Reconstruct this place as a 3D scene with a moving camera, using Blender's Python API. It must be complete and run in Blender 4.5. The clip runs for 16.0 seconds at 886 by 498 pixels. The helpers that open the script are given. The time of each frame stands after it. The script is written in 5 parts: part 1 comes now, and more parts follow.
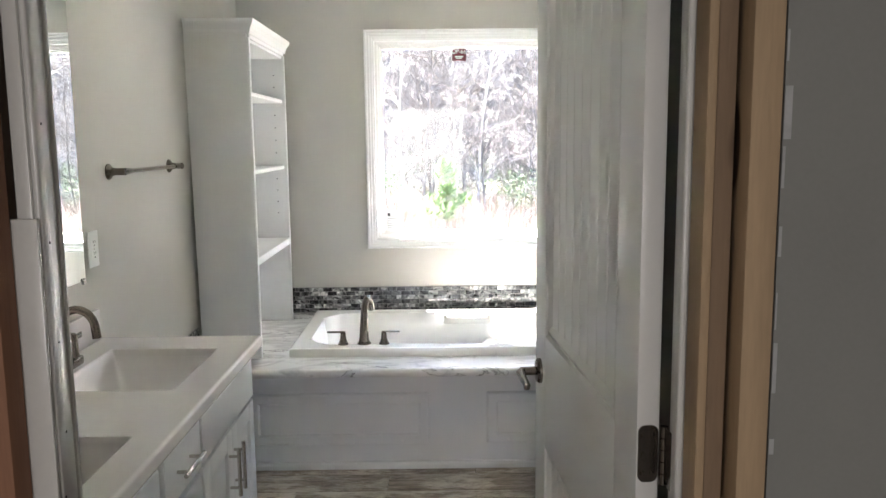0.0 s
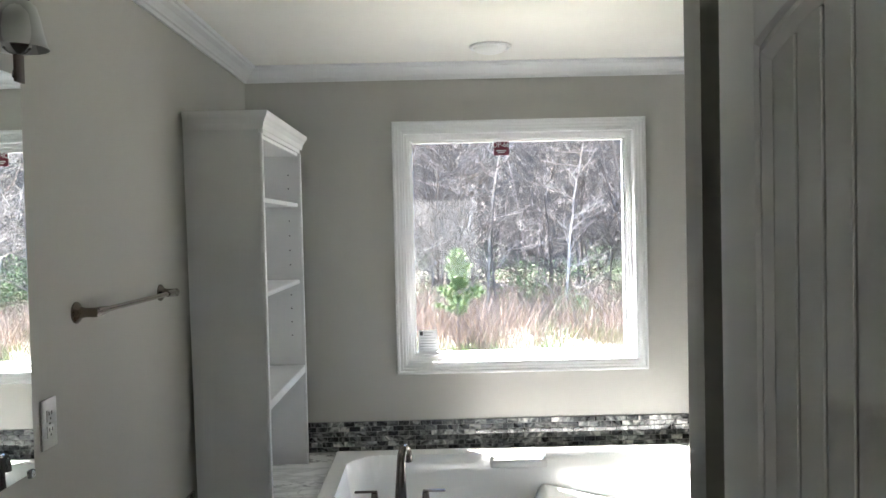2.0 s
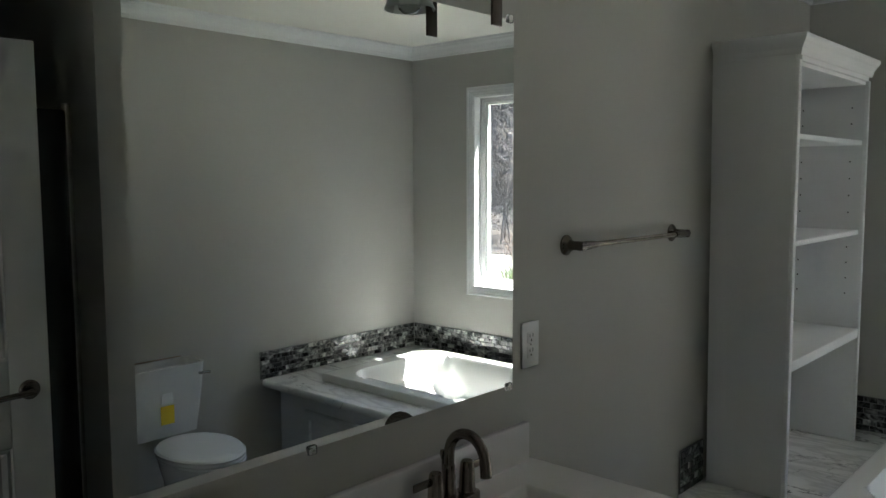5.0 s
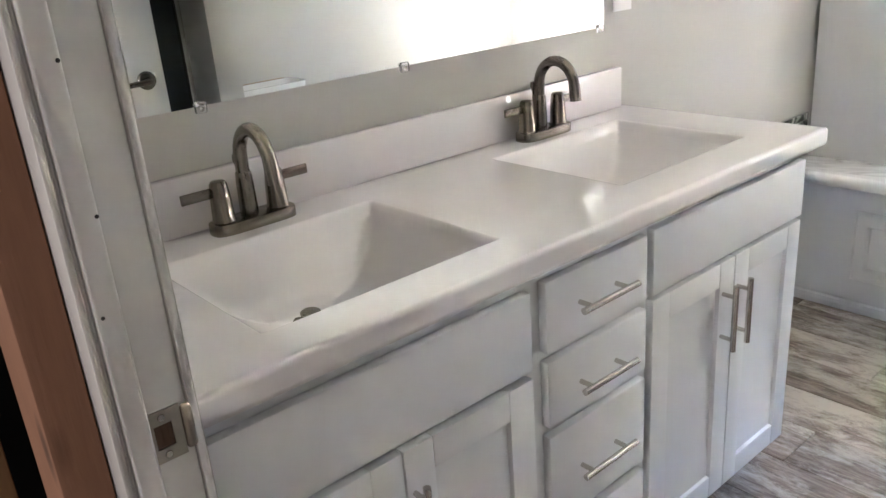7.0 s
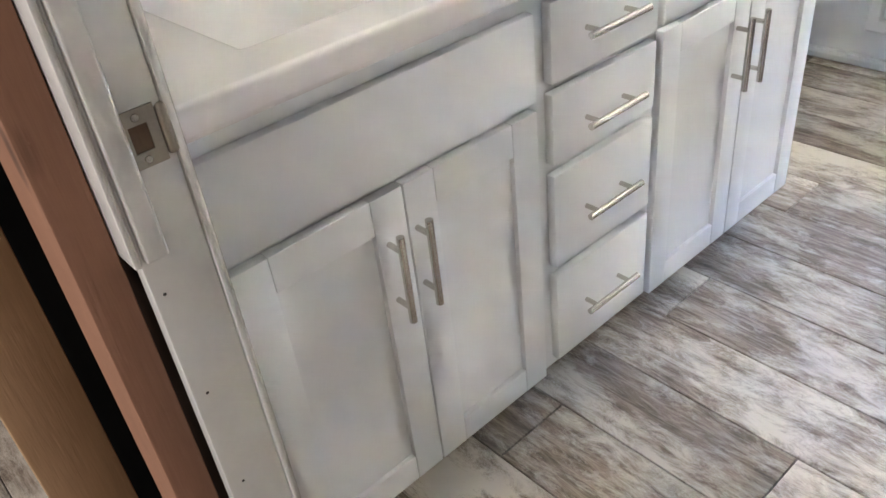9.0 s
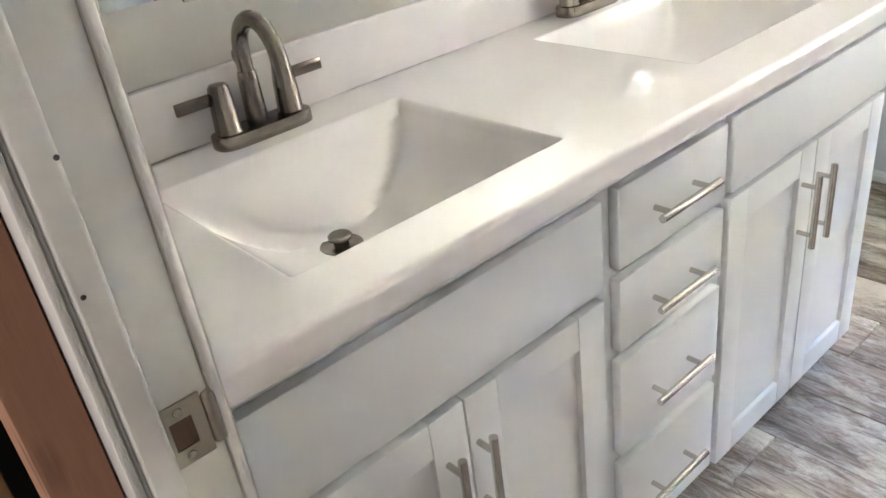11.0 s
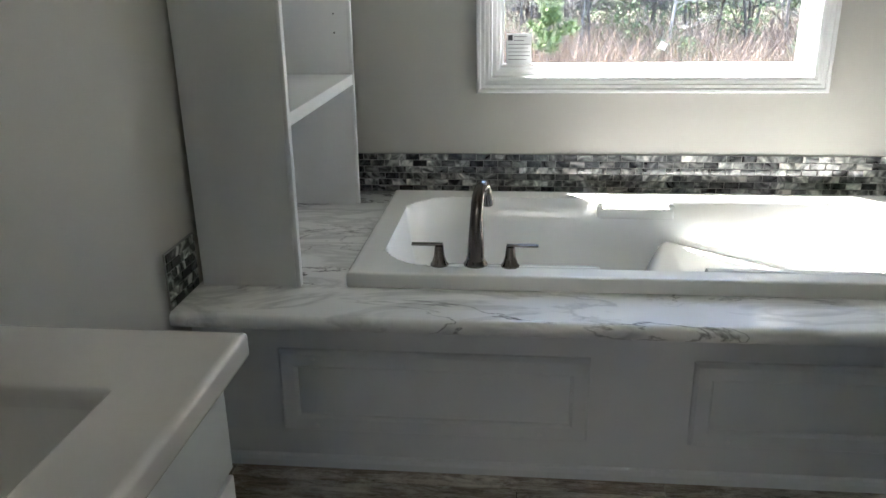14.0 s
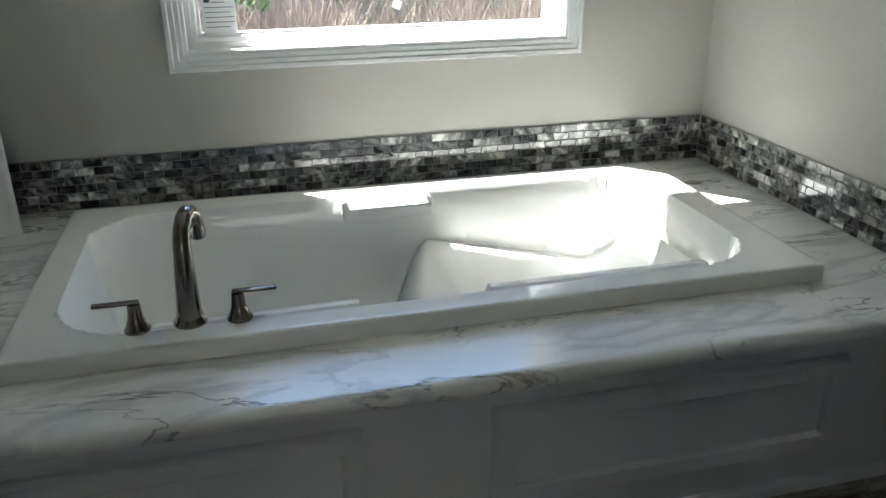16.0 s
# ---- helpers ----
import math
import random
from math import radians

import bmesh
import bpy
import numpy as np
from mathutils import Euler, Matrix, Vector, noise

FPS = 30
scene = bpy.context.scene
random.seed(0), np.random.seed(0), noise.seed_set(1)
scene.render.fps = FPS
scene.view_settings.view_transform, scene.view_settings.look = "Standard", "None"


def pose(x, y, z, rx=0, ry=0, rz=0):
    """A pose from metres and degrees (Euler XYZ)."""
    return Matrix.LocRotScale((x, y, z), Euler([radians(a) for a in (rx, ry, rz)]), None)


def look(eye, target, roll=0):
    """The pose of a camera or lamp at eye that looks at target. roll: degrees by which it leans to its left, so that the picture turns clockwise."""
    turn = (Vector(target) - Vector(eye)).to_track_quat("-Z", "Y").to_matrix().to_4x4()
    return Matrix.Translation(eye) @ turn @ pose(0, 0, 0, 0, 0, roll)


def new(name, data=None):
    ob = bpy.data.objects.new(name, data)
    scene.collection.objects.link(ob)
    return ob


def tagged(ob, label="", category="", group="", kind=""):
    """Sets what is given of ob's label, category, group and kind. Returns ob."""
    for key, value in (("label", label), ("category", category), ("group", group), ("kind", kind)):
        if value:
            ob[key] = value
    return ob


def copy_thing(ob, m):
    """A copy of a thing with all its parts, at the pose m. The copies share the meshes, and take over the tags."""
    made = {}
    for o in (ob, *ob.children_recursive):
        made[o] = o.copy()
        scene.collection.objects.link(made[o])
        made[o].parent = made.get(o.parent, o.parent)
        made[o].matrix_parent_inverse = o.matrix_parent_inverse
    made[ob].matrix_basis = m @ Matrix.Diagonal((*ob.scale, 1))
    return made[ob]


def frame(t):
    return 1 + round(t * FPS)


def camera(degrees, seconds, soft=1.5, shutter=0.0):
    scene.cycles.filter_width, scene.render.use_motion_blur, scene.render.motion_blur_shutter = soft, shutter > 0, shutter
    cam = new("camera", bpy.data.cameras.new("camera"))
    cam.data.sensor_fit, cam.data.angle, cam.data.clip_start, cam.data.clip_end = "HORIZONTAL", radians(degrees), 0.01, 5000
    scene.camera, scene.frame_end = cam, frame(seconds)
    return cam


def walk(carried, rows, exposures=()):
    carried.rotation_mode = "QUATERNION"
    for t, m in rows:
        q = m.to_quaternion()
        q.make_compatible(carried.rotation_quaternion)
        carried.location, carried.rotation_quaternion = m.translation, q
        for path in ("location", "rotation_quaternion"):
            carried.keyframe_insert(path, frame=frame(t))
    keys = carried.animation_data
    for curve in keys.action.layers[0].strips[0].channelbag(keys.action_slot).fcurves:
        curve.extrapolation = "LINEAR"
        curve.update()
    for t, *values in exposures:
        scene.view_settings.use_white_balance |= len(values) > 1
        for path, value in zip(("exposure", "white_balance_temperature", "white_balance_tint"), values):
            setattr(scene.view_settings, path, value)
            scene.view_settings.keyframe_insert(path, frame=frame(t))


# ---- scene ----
cam = camera(58.1, 16.0)
PATH = [
    (0, (1.15, 1.255, 1.553), (1.162, 3.237, 1.282), -0.6),
    (0.5, (1.121, 1.436, 1.579), (1.02, 3.422, 1.367), -0.4),
    (1, (1.056, 1.639, 1.603), (0.94, 3.629, 1.44), -0.3),
    (1.5, (0.966, 1.852, 1.642), (0.919, 3.849, 1.549), -0.9),
    (2, (0.951, 1.975, 1.659), (0.963, 3.974, 1.602), -1.3),
    (2.5, (0.984, 2.126, 1.664), (0.949, 4.125, 1.624), -1.2),
    (3, (1.035, 2.236, 1.686), (0.748, 4.215, 1.654), -1.1),
    (3.5, (1.032, 2.284, 1.69), (0.518, 4.216, 1.656), -2.6),
    (4, (1.023, 2.331, 1.672), (0.278, 4.186, 1.613), -2.7),
    (4.5, (1.099, 2.284, 1.669), (-0.027, 3.934, 1.575), -1.5),
    (4.7, (1.152, 2.249, 1.663), (-0.088, 3.815, 1.551), -1.0),
    (6.8, (1.308, 2.152, 1.366), (-0.139, 3.364, 0.703), -4.3),
    (7, (1.304, 2.15, 1.344), (-0.132, 3.344, 0.627), -4.6),
    (7.5, (1.304, 2.148, 1.291), (-0.1, 3.288, 0.436), -5.5),
    (8, (1.297, 2.142, 1.238), (-0.057, 3.222, 0.238), -6.2),
    (8.2, (1.293, 2.137, 1.218), (-0.037, 3.196, 0.163), -6.3),
    (10.3, (1.247, 2.186, 1.232), (-0.018, 3.21, 0.050), -8.0),
    (10.5, (1.232, 2.192, 1.25), (-0.082, 3.241, 0.167), -8.4),
    (11, (1.107, 2.232, 1.303), (-0.261, 3.318, 0.33), -8.0),
    (11.5, (0.988, 2.29, 1.322), (-0.324, 3.494, 0.411), -8.2),
    (12, (0.922, 2.368, 1.314), (-0.159, 3.804, 0.437), -6.7),
    (12.5, (0.925, 2.497, 1.319), (0.143, 4.135, 0.48), -3.8),
    (13, (0.96, 2.695, 1.34), (0.429, 4.457, 0.557), -1.4),
    (13.5, (0.976, 2.81, 1.354), (0.598, 4.635, 0.631), -1.8),
    (14, (0.912, 2.961, 1.356), (0.715, 4.838, 0.694), -0.9),
    (14.5, (0.85, 3.149, 1.357), (0.974, 5.039, 0.714), -1.1),
    (15, (0.864, 3.293, 1.334), (1.197, 5.143, 0.65), -1.3),
    (15.5, (0.899, 3.454, 1.328), (1.306, 5.272, 0.599), -0.7),
    (16, (0.937, 3.549, 1.322), (1.378, 5.342, 0.554), -0.6),
]
EXPOSE = [(0, 5.5, 6300, 14), (0.8, 5.3, 6300, 13), (1.5, 4.65, 6150, 11), (2.5, 4.38, 6050, 11), (3.5, 3.95, 6000, 7), (4.7, 3.35, 6000, 6), (5.6, 4.5, 6150, 12), (6.8, 6.25, 6200, 18), (8, 6.75, 6200, 17),
          (10.5, 7.05, 6300, 15), (12, 6.25, 6200, 16), (13, 5.1, 6150, 13), (14, 4.42, 6100, 9), (16, 3.82, 6000, 5)]
walk(cam, [(t, look(eye, target, roll)) for t, eye, target, roll in PATH], EXPOSE)

# ---- light ----
SUN_UP, SUN_SIDE = radians(62.9), radians(43.7)
world = bpy.data.worlds.new("sky")
world.use_nodes = True
scene.world = world
wn = world.node_tree.nodes
sky = wn.new("ShaderNodeTexSky")
sky.sky_type = "NISHITA"
sky.sun_disc = False
sky.sun_elevation = SUN_UP
sky.sun_rotation = -SUN_SIDE
world.node_tree.links.new(sky.outputs[0], wn["Background"].inputs[0])
wn["Background"].inputs[1].default_value = 0.15
sun = new("sun", bpy.data.lights.new("sun", "SUN"))
sun.data.energy, sun.data.angle, sun.data.color = 3.8, radians(0.5), (1.0, 0.95, 0.87)
sun.matrix_world = look((0.5, 7.0, 3.0), (0.5 + math.cos(SUN_UP) * math.sin(SUN_SIDE), 7.0 - math.cos(SUN_UP) * math.cos(SUN_SIDE), 3.0 - math.sin(SUN_UP)))

# added fill lamp in the unseen hall, before a closed recess
hall_fill = new("hall_fill_light", bpy.data.lights.new("hall_fill_light", "AREA"))
hall_fill.data.shape, hall_fill.data.size, hall_fill.data.size_y, hall_fill.data.energy, hall_fill.data.color = "RECTANGLE", 1.4, 1.25, 1.2, (1.0, 0.95, 0.89)
hall_fill.matrix_world = look((0.9, -2.64, 1.45), (0.9, 0.0, 1.45))


# ---- materials ----
def material(name, colour, rough=0.5, metal=0.0, vary=0.06, scale=6.0, fine=90.0, bump=0.03, coat=0.0, stretch=(1, 1, 1)):
    """A surface with a broad and a fine variation of its colour and a fine relief."""
    m = bpy.data.materials.new(name)
    m.use_nodes = True
    n, l = m.node_tree.nodes, m.node_tree.links
    b = n["Principled BSDF"]
    b.inputs["Roughness"].default_value, b.inputs["Metallic"].default_value = rough, metal
    b.inputs["Coat Weight"].default_value, b.inputs["Coat Roughness"].default_value = coat, 0.08
    co, mp = n.new("ShaderNodeTexCoord"), n.new("ShaderNodeMapping")
    mp.inputs["Scale"].default_value = stretch
    l.new(co.outputs["Object"], mp.inputs[0])
    broad, grain = n.new("ShaderNodeTexNoise"), n.new("ShaderNodeTexNoise")
    broad.inputs["Scale"].default_value, grain.inputs["Scale"].default_value = scale, fine
    broad.inputs["Detail"].default_value = 4
    for t in (broad, grain):
        l.new(mp.outputs[0], t.inputs["Vector"])
    add = n.new("ShaderNodeMath")
    add.operation = "MULTIPLY_ADD"
    l.new(grain.outputs["Fac"], add.inputs[0])
    add.inputs[1].default_value = 0.5
    l.new(broad.outputs["Fac"], add.inputs[2])
    ramp = n.new("ShaderNodeMapRange")
    ramp.inputs["From Min"].default_value, ramp.inputs["From Max"].default_value = 0.45, 1.05
    ramp.inputs["To Min"].default_value, ramp.inputs["To Max"].default_value = 1 - vary, 1 + vary
    l.new(add.outputs[0], ramp.inputs[0])
    mix = n.new("ShaderNodeVectorMath")
    mix.operation = "SCALE"
    mix.inputs[0].default_value = colour
    l.new(ramp.outputs[0], mix.inputs["Scale"])
    l.new(mix.outputs[0], b.inputs["Base Color"])
    if bump:
        bp = n.new("ShaderNodeBump")
        bp.inputs["Strength"].default_value, bp.inputs["Distance"].default_value = bump, 0.002
        l.new(grain.outputs["Fac"], bp.inputs["Height"])
        l.new(bp.outputs[0], b.inputs["Normal"])
    return m


def ramp_node(n, stops):
    r = n.new("ShaderNodeValToRGB")
    while len(r.color_ramp.elements) < len(stops):
        r.color_ramp.elements.new(0.5)
    for e, (p, c) in zip(r.color_ramp.elements, stops):
        e.position, e.color = p, (*c, 1)
    return r


def plank_material():
    """Weathered, white-washed brown wood print, its grain along x; each plank draws its own piece."""
    m = bpy.data.materials.new("weathered plank vinyl")
    m.use_nodes = True
    n, l = m.node_tree.nodes, m.node_tree.links
    b = n["Principled BSDF"]
    co, info, comb, off = n.new("ShaderNodeTexCoord"), n.new("ShaderNodeObjectInfo"), n.new("ShaderNodeCombineXYZ"), n.new("ShaderNodeVectorMath")
    shift = n.new("ShaderNodeMath")
    shift.operation = "MULTIPLY"
    shift.inputs[1].default_value = 37.0
    l.new(info.outputs["Random"], shift.inputs[0])
    for i in range(3):
        l.new(shift.outputs[0], comb.inputs[i])
    l.new(co.outputs["Object"], off.inputs[0])
    l.new(comb.outputs[0], off.inputs[1])

    def tex(scale, stretch, detail, rough=0.6):
        mp, t = n.new("ShaderNodeMapping"), n.new("ShaderNodeTexNoise")
        mp.inputs["Scale"].default_value = stretch
        t.inputs["Scale"].default_value, t.inputs["Detail"].default_value, t.inputs["Roughness"].default_value = scale, detail, rough
        t.inputs["Distortion"].default_value = 0.5
        l.new(off.outputs[0], mp.inputs[0])
        l.new(mp.outputs[0], t.inputs["Vector"])
        return t
    grain = tex(6.5, (1.0, 8, 1), 8, 0.78)
    tone = tex(3.0, (1.0, 2.2, 1), 3)
    peel = tex(10.0, (0.9, 2.4, 1), 10, 0.84)
    wood = ramp_node(n, [(0.34, (0.07, 0.052, 0.039)), (0.45, (0.17, 0.132, 0.102)), (0.54, (0.29, 0.238, 0.192)), (0.66, (0.43, 0.375, 0.32))])
    l.new(grain.outputs["Fac"], wood.inputs[0])
    mask = n.new("ShaderNodeMath")
    mask.operation = "MULTIPLY_ADD"
    mask.inputs[1].default_value = 0.75
    l.new(tone.outputs["Fac"], mask.inputs[0])
    l.new(peel.outputs["Fac"], mask.inputs[2])
    sharp = ramp_node(n, [(0.82, (0, 0, 0)), (1.02, (1, 1, 1))])
    l.new(mask.outputs[0], sharp.inputs[0])
    white = n.new("ShaderNodeMix")
    white.data_type = "RGBA"
    white.inputs["B"].default_value = (0.56, 0.52, 0.46, 1)
    l.new(sharp.outputs[0], white.inputs["Factor"])
    l.new(wood.outputs[0], white.inputs["A"])
    hue, shade = n.new("ShaderNodeHueSaturation"), n.new("ShaderNodeMapRange")
    shade.inputs["To Min"].default_value, shade.inputs["To Max"].default_value = 0.78, 1.28
    l.new(info.outputs["Random"], shade.inputs[0])
    l.new(shade.outputs[0], hue.inputs["Value"])
    l.new(white.outputs["Result"], hue.inputs["Color"])
    l.new(hue.outputs[0], b.inputs["Base Color"])
    b.inputs["Roughness"].default_value = 0.42
    bp = n.new("ShaderNodeBump")
    bp.inputs["Strength"].default_value, bp.inputs["Distance"].default_value = 0.25, 0.001
    l.new(grain.outputs["Fac"], bp.inputs["Height"])
    l.new(bp.outputs[0], b.inputs["Normal"])
    return m


def marble_material():
    """White laminate with grey cloudy veins."""
    m = bpy.data.materials.new("marble laminate")
    m.use_nodes = True
    n, l = m.node_tree.nodes, m.node_tree.links
    b = n["Principled BSDF"]
    co = n.new("ShaderNodeTexCoord")
    mp = n.new("ShaderNodeMapping")
    mp.inputs["Rotation"].default_value = (0.3, 0.0, 0.62)
    mp.inputs["Scale"].default_value = (0.9, 2.4, 1.5)
    l.new(co.outputs["Object"], mp.inputs[0])

    def vein(scale, width, dist):
        t, d, a = n.new("ShaderNodeTexNoise"), n.new("ShaderNodeMath"), n.new("ShaderNodeMath")
        t.inputs["Scale"].default_value, t.inputs["Detail"].default_value, t.inputs["Roughness"].default_value, t.inputs["Distortion"].default_value = scale, 6, 0.55, dist
        l.new(mp.outputs[0], t.inputs["Vector"])
        d.operation, a.operation = "SUBTRACT", "ABSOLUTE"
        d.inputs[1].default_value = 0.5
        l.new(t.outputs["Fac"], d.inputs[0])
        l.new(d.outputs[0], a.inputs[0])
        r = n.new("ShaderNodeMapRange")
        r.inputs["From Max"].default_value = width
        r.inputs["To Min"].default_value, r.inputs["To Max"].default_value = 1.0, 0.0
        l.new(a.outputs[0], r.inputs[0])
        return r
    big, small = vein(1.9, 0.012, 1.0), vein(1.7, 0.045, 0.9)
    gate = n.new("ShaderNodeTexNoise")
    gate.inputs["Scale"].default_value = 2.3
    l.new(mp.outputs[0], gate.inputs["Vector"])
    gr = n.new("ShaderNodeMapRange")
    gr.inputs["From Min"].default_value, gr.inputs["From Max"].default_value = 0.44, 0.64
    l.new(gate.outputs["Fac"], gr.inputs[0])
    g2 = n.new("ShaderNodeMath")
    g2.operation = "MULTIPLY"
    l.new(big.outputs[0], g2.inputs[0])
    l.new(gr.outputs[0], g2.inputs[1])
    cloud = ramp_node(n, [(0.5, (0.88, 0.88, 0.87)), (0.74, (0.82, 0.82, 0.82)), (0.88, (0.6, 0.6, 0.6))])
    l.new(gate.outputs["Fac"], cloud.inputs[0])
    m1, m2 = n.new("ShaderNodeMix"), n.new("ShaderNodeMix")
    m1.data_type = m2.data_type = "RGBA"
    s2 = n.new("ShaderNodeMath")
    s2.operation = "MULTIPLY"
    s2.inputs[1].default_value = 0.40
    l.new(small.outputs[0], s2.inputs[0])
    m1.inputs["B"].default_value, m2.inputs["B"].default_value = (0.34, 0.345, 0.345, 1), (0.08, 0.08, 0.08, 1)
    l.new(cloud.outputs[0], m1.inputs["A"])
    l.new(s2.outputs[0], m1.inputs["Factor"])
    l.new(m1.outputs["Result"], m2.inputs["A"])
    l.new(g2.outputs[0], m2.inputs["Factor"])
    l.new(m2.outputs["Result"], b.inputs["Base Color"])
    b.inputs["Roughness"].default_value = 0.14
    return m


def mosaic_material():
    """Glassy grey and pearl tile with dark swirls; each tile has its own tone."""
    m = bpy.data.materials.new("swirled glass tile")
    m.use_nodes = True
    n, l = m.node_tree.nodes, m.node_tree.links
    b = n["Principled BSDF"]
    co, info, sh, add = n.new("ShaderNodeTexCoord"), n.new("ShaderNodeObjectInfo"), n.new("ShaderNodeMath"), n.new("ShaderNodeVectorMath")
    sh.operation = "MULTIPLY"
    sh.inputs[1].default_value = 61.0
    l.new(info.outputs["Random"], sh.inputs[0])
    l.new(co.outputs["Object"], add.inputs[0])
    l.new(sh.outputs[0], add.inputs[1])
    w = n.new("ShaderNodeTexNoise")
    w.inputs["Scale"].default_value, w.inputs["Distortion"].default_value, w.inputs["Detail"].default_value = 13, 2.2, 2.5
    l.new(add.outputs[0], w.inputs["Vector"])
    swirl = ramp_node(n, [(0.34, (0.025, 0.026, 0.027)), (0.46, (0.13, 0.135, 0.135)), (0.56, (0.30, 0.305, 0.30)), (0.68, (0.60, 0.60, 0.58))])
    l.new(w.outputs["Fac"], swirl.inputs[0])
    tone = ramp_node(n, [(0.0, (0.22, 0.22, 0.23)), (0.3, (0.45, 0.46, 0.46)), (0.55, (0.8, 0.79, 0.77)), (0.8, (1.25, 1.24, 1.2)), (1.0, (1.9, 1.9, 1.85))])
    l.new(info.outputs["Random"], tone.inputs[0])
    mul = n.new("ShaderNodeVectorMath")
    mul.operation = "MULTIPLY"
    l.new(swirl.outputs[0], mul.inputs[0])
    l.new(tone.outputs[0], mul.inputs[1])
    l.new(mul.outputs[0], b.inputs["Base Color"])
    b.inputs["Roughness"].default_value = 0.12
    b.inputs["Coat Weight"].default_value = 0.5
    return m


def lumber_material(name, light, dark, knot=0.09):
    """Sawn softwood with its grain along z and knots."""
    m = material(name, light, 0.75, vary=0.15, scale=3, fine=40, bump=0.2, stretch=(6, 6, 0.5))
    n, l = m.node_tree.nodes, m.node_tree.links
    co, mp, v = n.new("ShaderNodeTexCoord"), n.new("ShaderNodeMapping"), n.new("ShaderNodeTexVoronoi")
    mp.inputs["Scale"].default_value = (9, 9, 3)
    v.inputs["Scale"].default_value = 1.0
    l.new(co.outputs["Object"], mp.inputs[0])
    l.new(mp.outputs[0], v.inputs["Vector"])
    r = ramp_node(n, [(knot, (1, 1, 1)), (knot + 0.07, (0, 0, 0))])
    l.new(v.outputs["Distance"], r.inputs[0])
    mix = n.new("ShaderNodeMix")
    mix.data_type = "RGBA"
    mix.inputs["B"].default_value = (*dark, 1)
    b = n["Principled BSDF"]
    src = b.inputs["Base Color"].links[0].from_socket
    l.new(src, mix.inputs["A"])
    l.new(r.outputs[0], mix.inputs["Factor"])
    l.new(mix.outputs["Result"], b.inputs["Base Color"])
    return m


def pane_material():
    m = bpy.data.materials.new("window glass")
    m.use_nodes = True
    n, l = m.node_tree.nodes, m.node_tree.links
    n.remove(n["Principled BSDF"])
    fr, tr, gl, mx = n.new("ShaderNodeFresnel"), n.new("ShaderNodeBsdfTransparent"), n.new("ShaderNodeBsdfGlossy"), n.new("ShaderNodeMixShader")
    fr.inputs[0].default_value = 1.45
    tr.inputs[0].default_value = (0.93, 0.95, 0.94, 1)
    gl.inputs["Roughness"].default_value = 0.0
    l.new(fr.outputs[0], mx.inputs[0])
    l.new(tr.outputs[0], mx.inputs[1])
    l.new(gl.outputs[0], mx.inputs[2])
    l.new(mx.outputs[0], n["Material Output"].inputs[0])
    return m


WALL = material("greige wall board", (0.50, 0.49, 0.457), 0.55, vary=0.025, scale=2.5, fine=160, bump=0.05)
CEIL = material("ceiling paint", (0.83, 0.815, 0.765), 0.8, vary=0.03, scale=3, fine=120, bump=0.15)
TRIM = material("white trim paint", (0.80, 0.81, 0.82), 0.35, vary=0.02, bump=0.01)
JAMB = material("glossy jamb paint", (0.64, 0.64, 0.62), 0.28, vary=0.04, scale=9, bump=0.02, coat=0.25)
DOORP = material("semi-gloss door paint", (0.72, 0.72, 0.70), 0.30, vary=0.02, scale=3, fine=200, bump=0.02)
TOWERP = material("white cabinet panel", (0.82, 0.82, 0.82), 0.38, vary=0.02, bump=0.01)
CABP = material("white thermofoil cabinet", (0.80, 0.82, 0.84), 0.32, vary=0.015, bump=0.006)
APRON = material("white tub surround panel", (0.78, 0.79, 0.80), 0.40, vary=0.02, bump=0.01)
STONE = material("cultured marble white", (0.82, 0.79, 0.795), 0.0, vary=0.015, scale=9, bump=0.0)
sb = STONE.node_tree.nodes["Principled BSDF"]
sb.inputs["IOR"].default_value, sb.inputs["Specular IOR Level"].default_value = 1.6, 1.0
ACRYL = material("white acrylic", (0.89, 0.89, 0.87), 0.10, vary=0.008, bump=0.0, coat=0.3)
PORC = material("white vitreous china", (0.84, 0.84, 0.83), 0.08, vary=0.01, bump=0.0, coat=0.3)
NICKEL = material("brushed nickel", (0.29, 0.26, 0.22), 0.25, 1.0, vary=0.10, scale=20, fine=300, bump=0.04, stretch=(1, 1, 6))
DARKNI = material("aged satin nickel", (0.20, 0.18, 0.16), 0.20, 1.0, vary=0.12, scale=20, fine=260, bump=0.04)
SATIN = material("satin nickel plate", (0.42, 0.39, 0.34), 0.38, 1.0, vary=0.08, scale=30, fine=300, bump=0.03)
STEEL = material("stainless bar", (0.55, 0.53, 0.50), 0.25, 1.0, vary=0.06, scale=30, fine=300, bump=0.03)
CHROME = material("chrome", (0.75, 0.76, 0.77), 0.08, 1.0, vary=0.03, bump=0.0)
BRONZE = material("brown bronze", (0.075, 0.055, 0.045), 0.42, 0.6, vary=0.3, scale=14, fine=120, bump=0.1, stretch=(8, 8, 0.6))
PLASTIC = material("white plastic plate", (0.82, 0.82, 0.82), 0.28, vary=0.01, bump=0.0)
BLACK = material("black slot", (0.02, 0.02, 0.02), 0.6, vary=0.1, bump=0.0)
GROUT = material("grey grout", (0.30, 0.295, 0.285), 0.85, vary=0.08, fine=200, bump=0.1)
SUBFL = material("dark floor joint", (0.06, 0.05, 0.045), 0.8, vary=0.1)
RUSTY = lumber_material("reddish painted stud", (0.27, 0.135, 0.08), (0.10, 0.05, 0.03))
PINE = lumber_material("pine stud", (0.40, 0.25, 0.135), (0.12, 0.06, 0.03), 0.20)
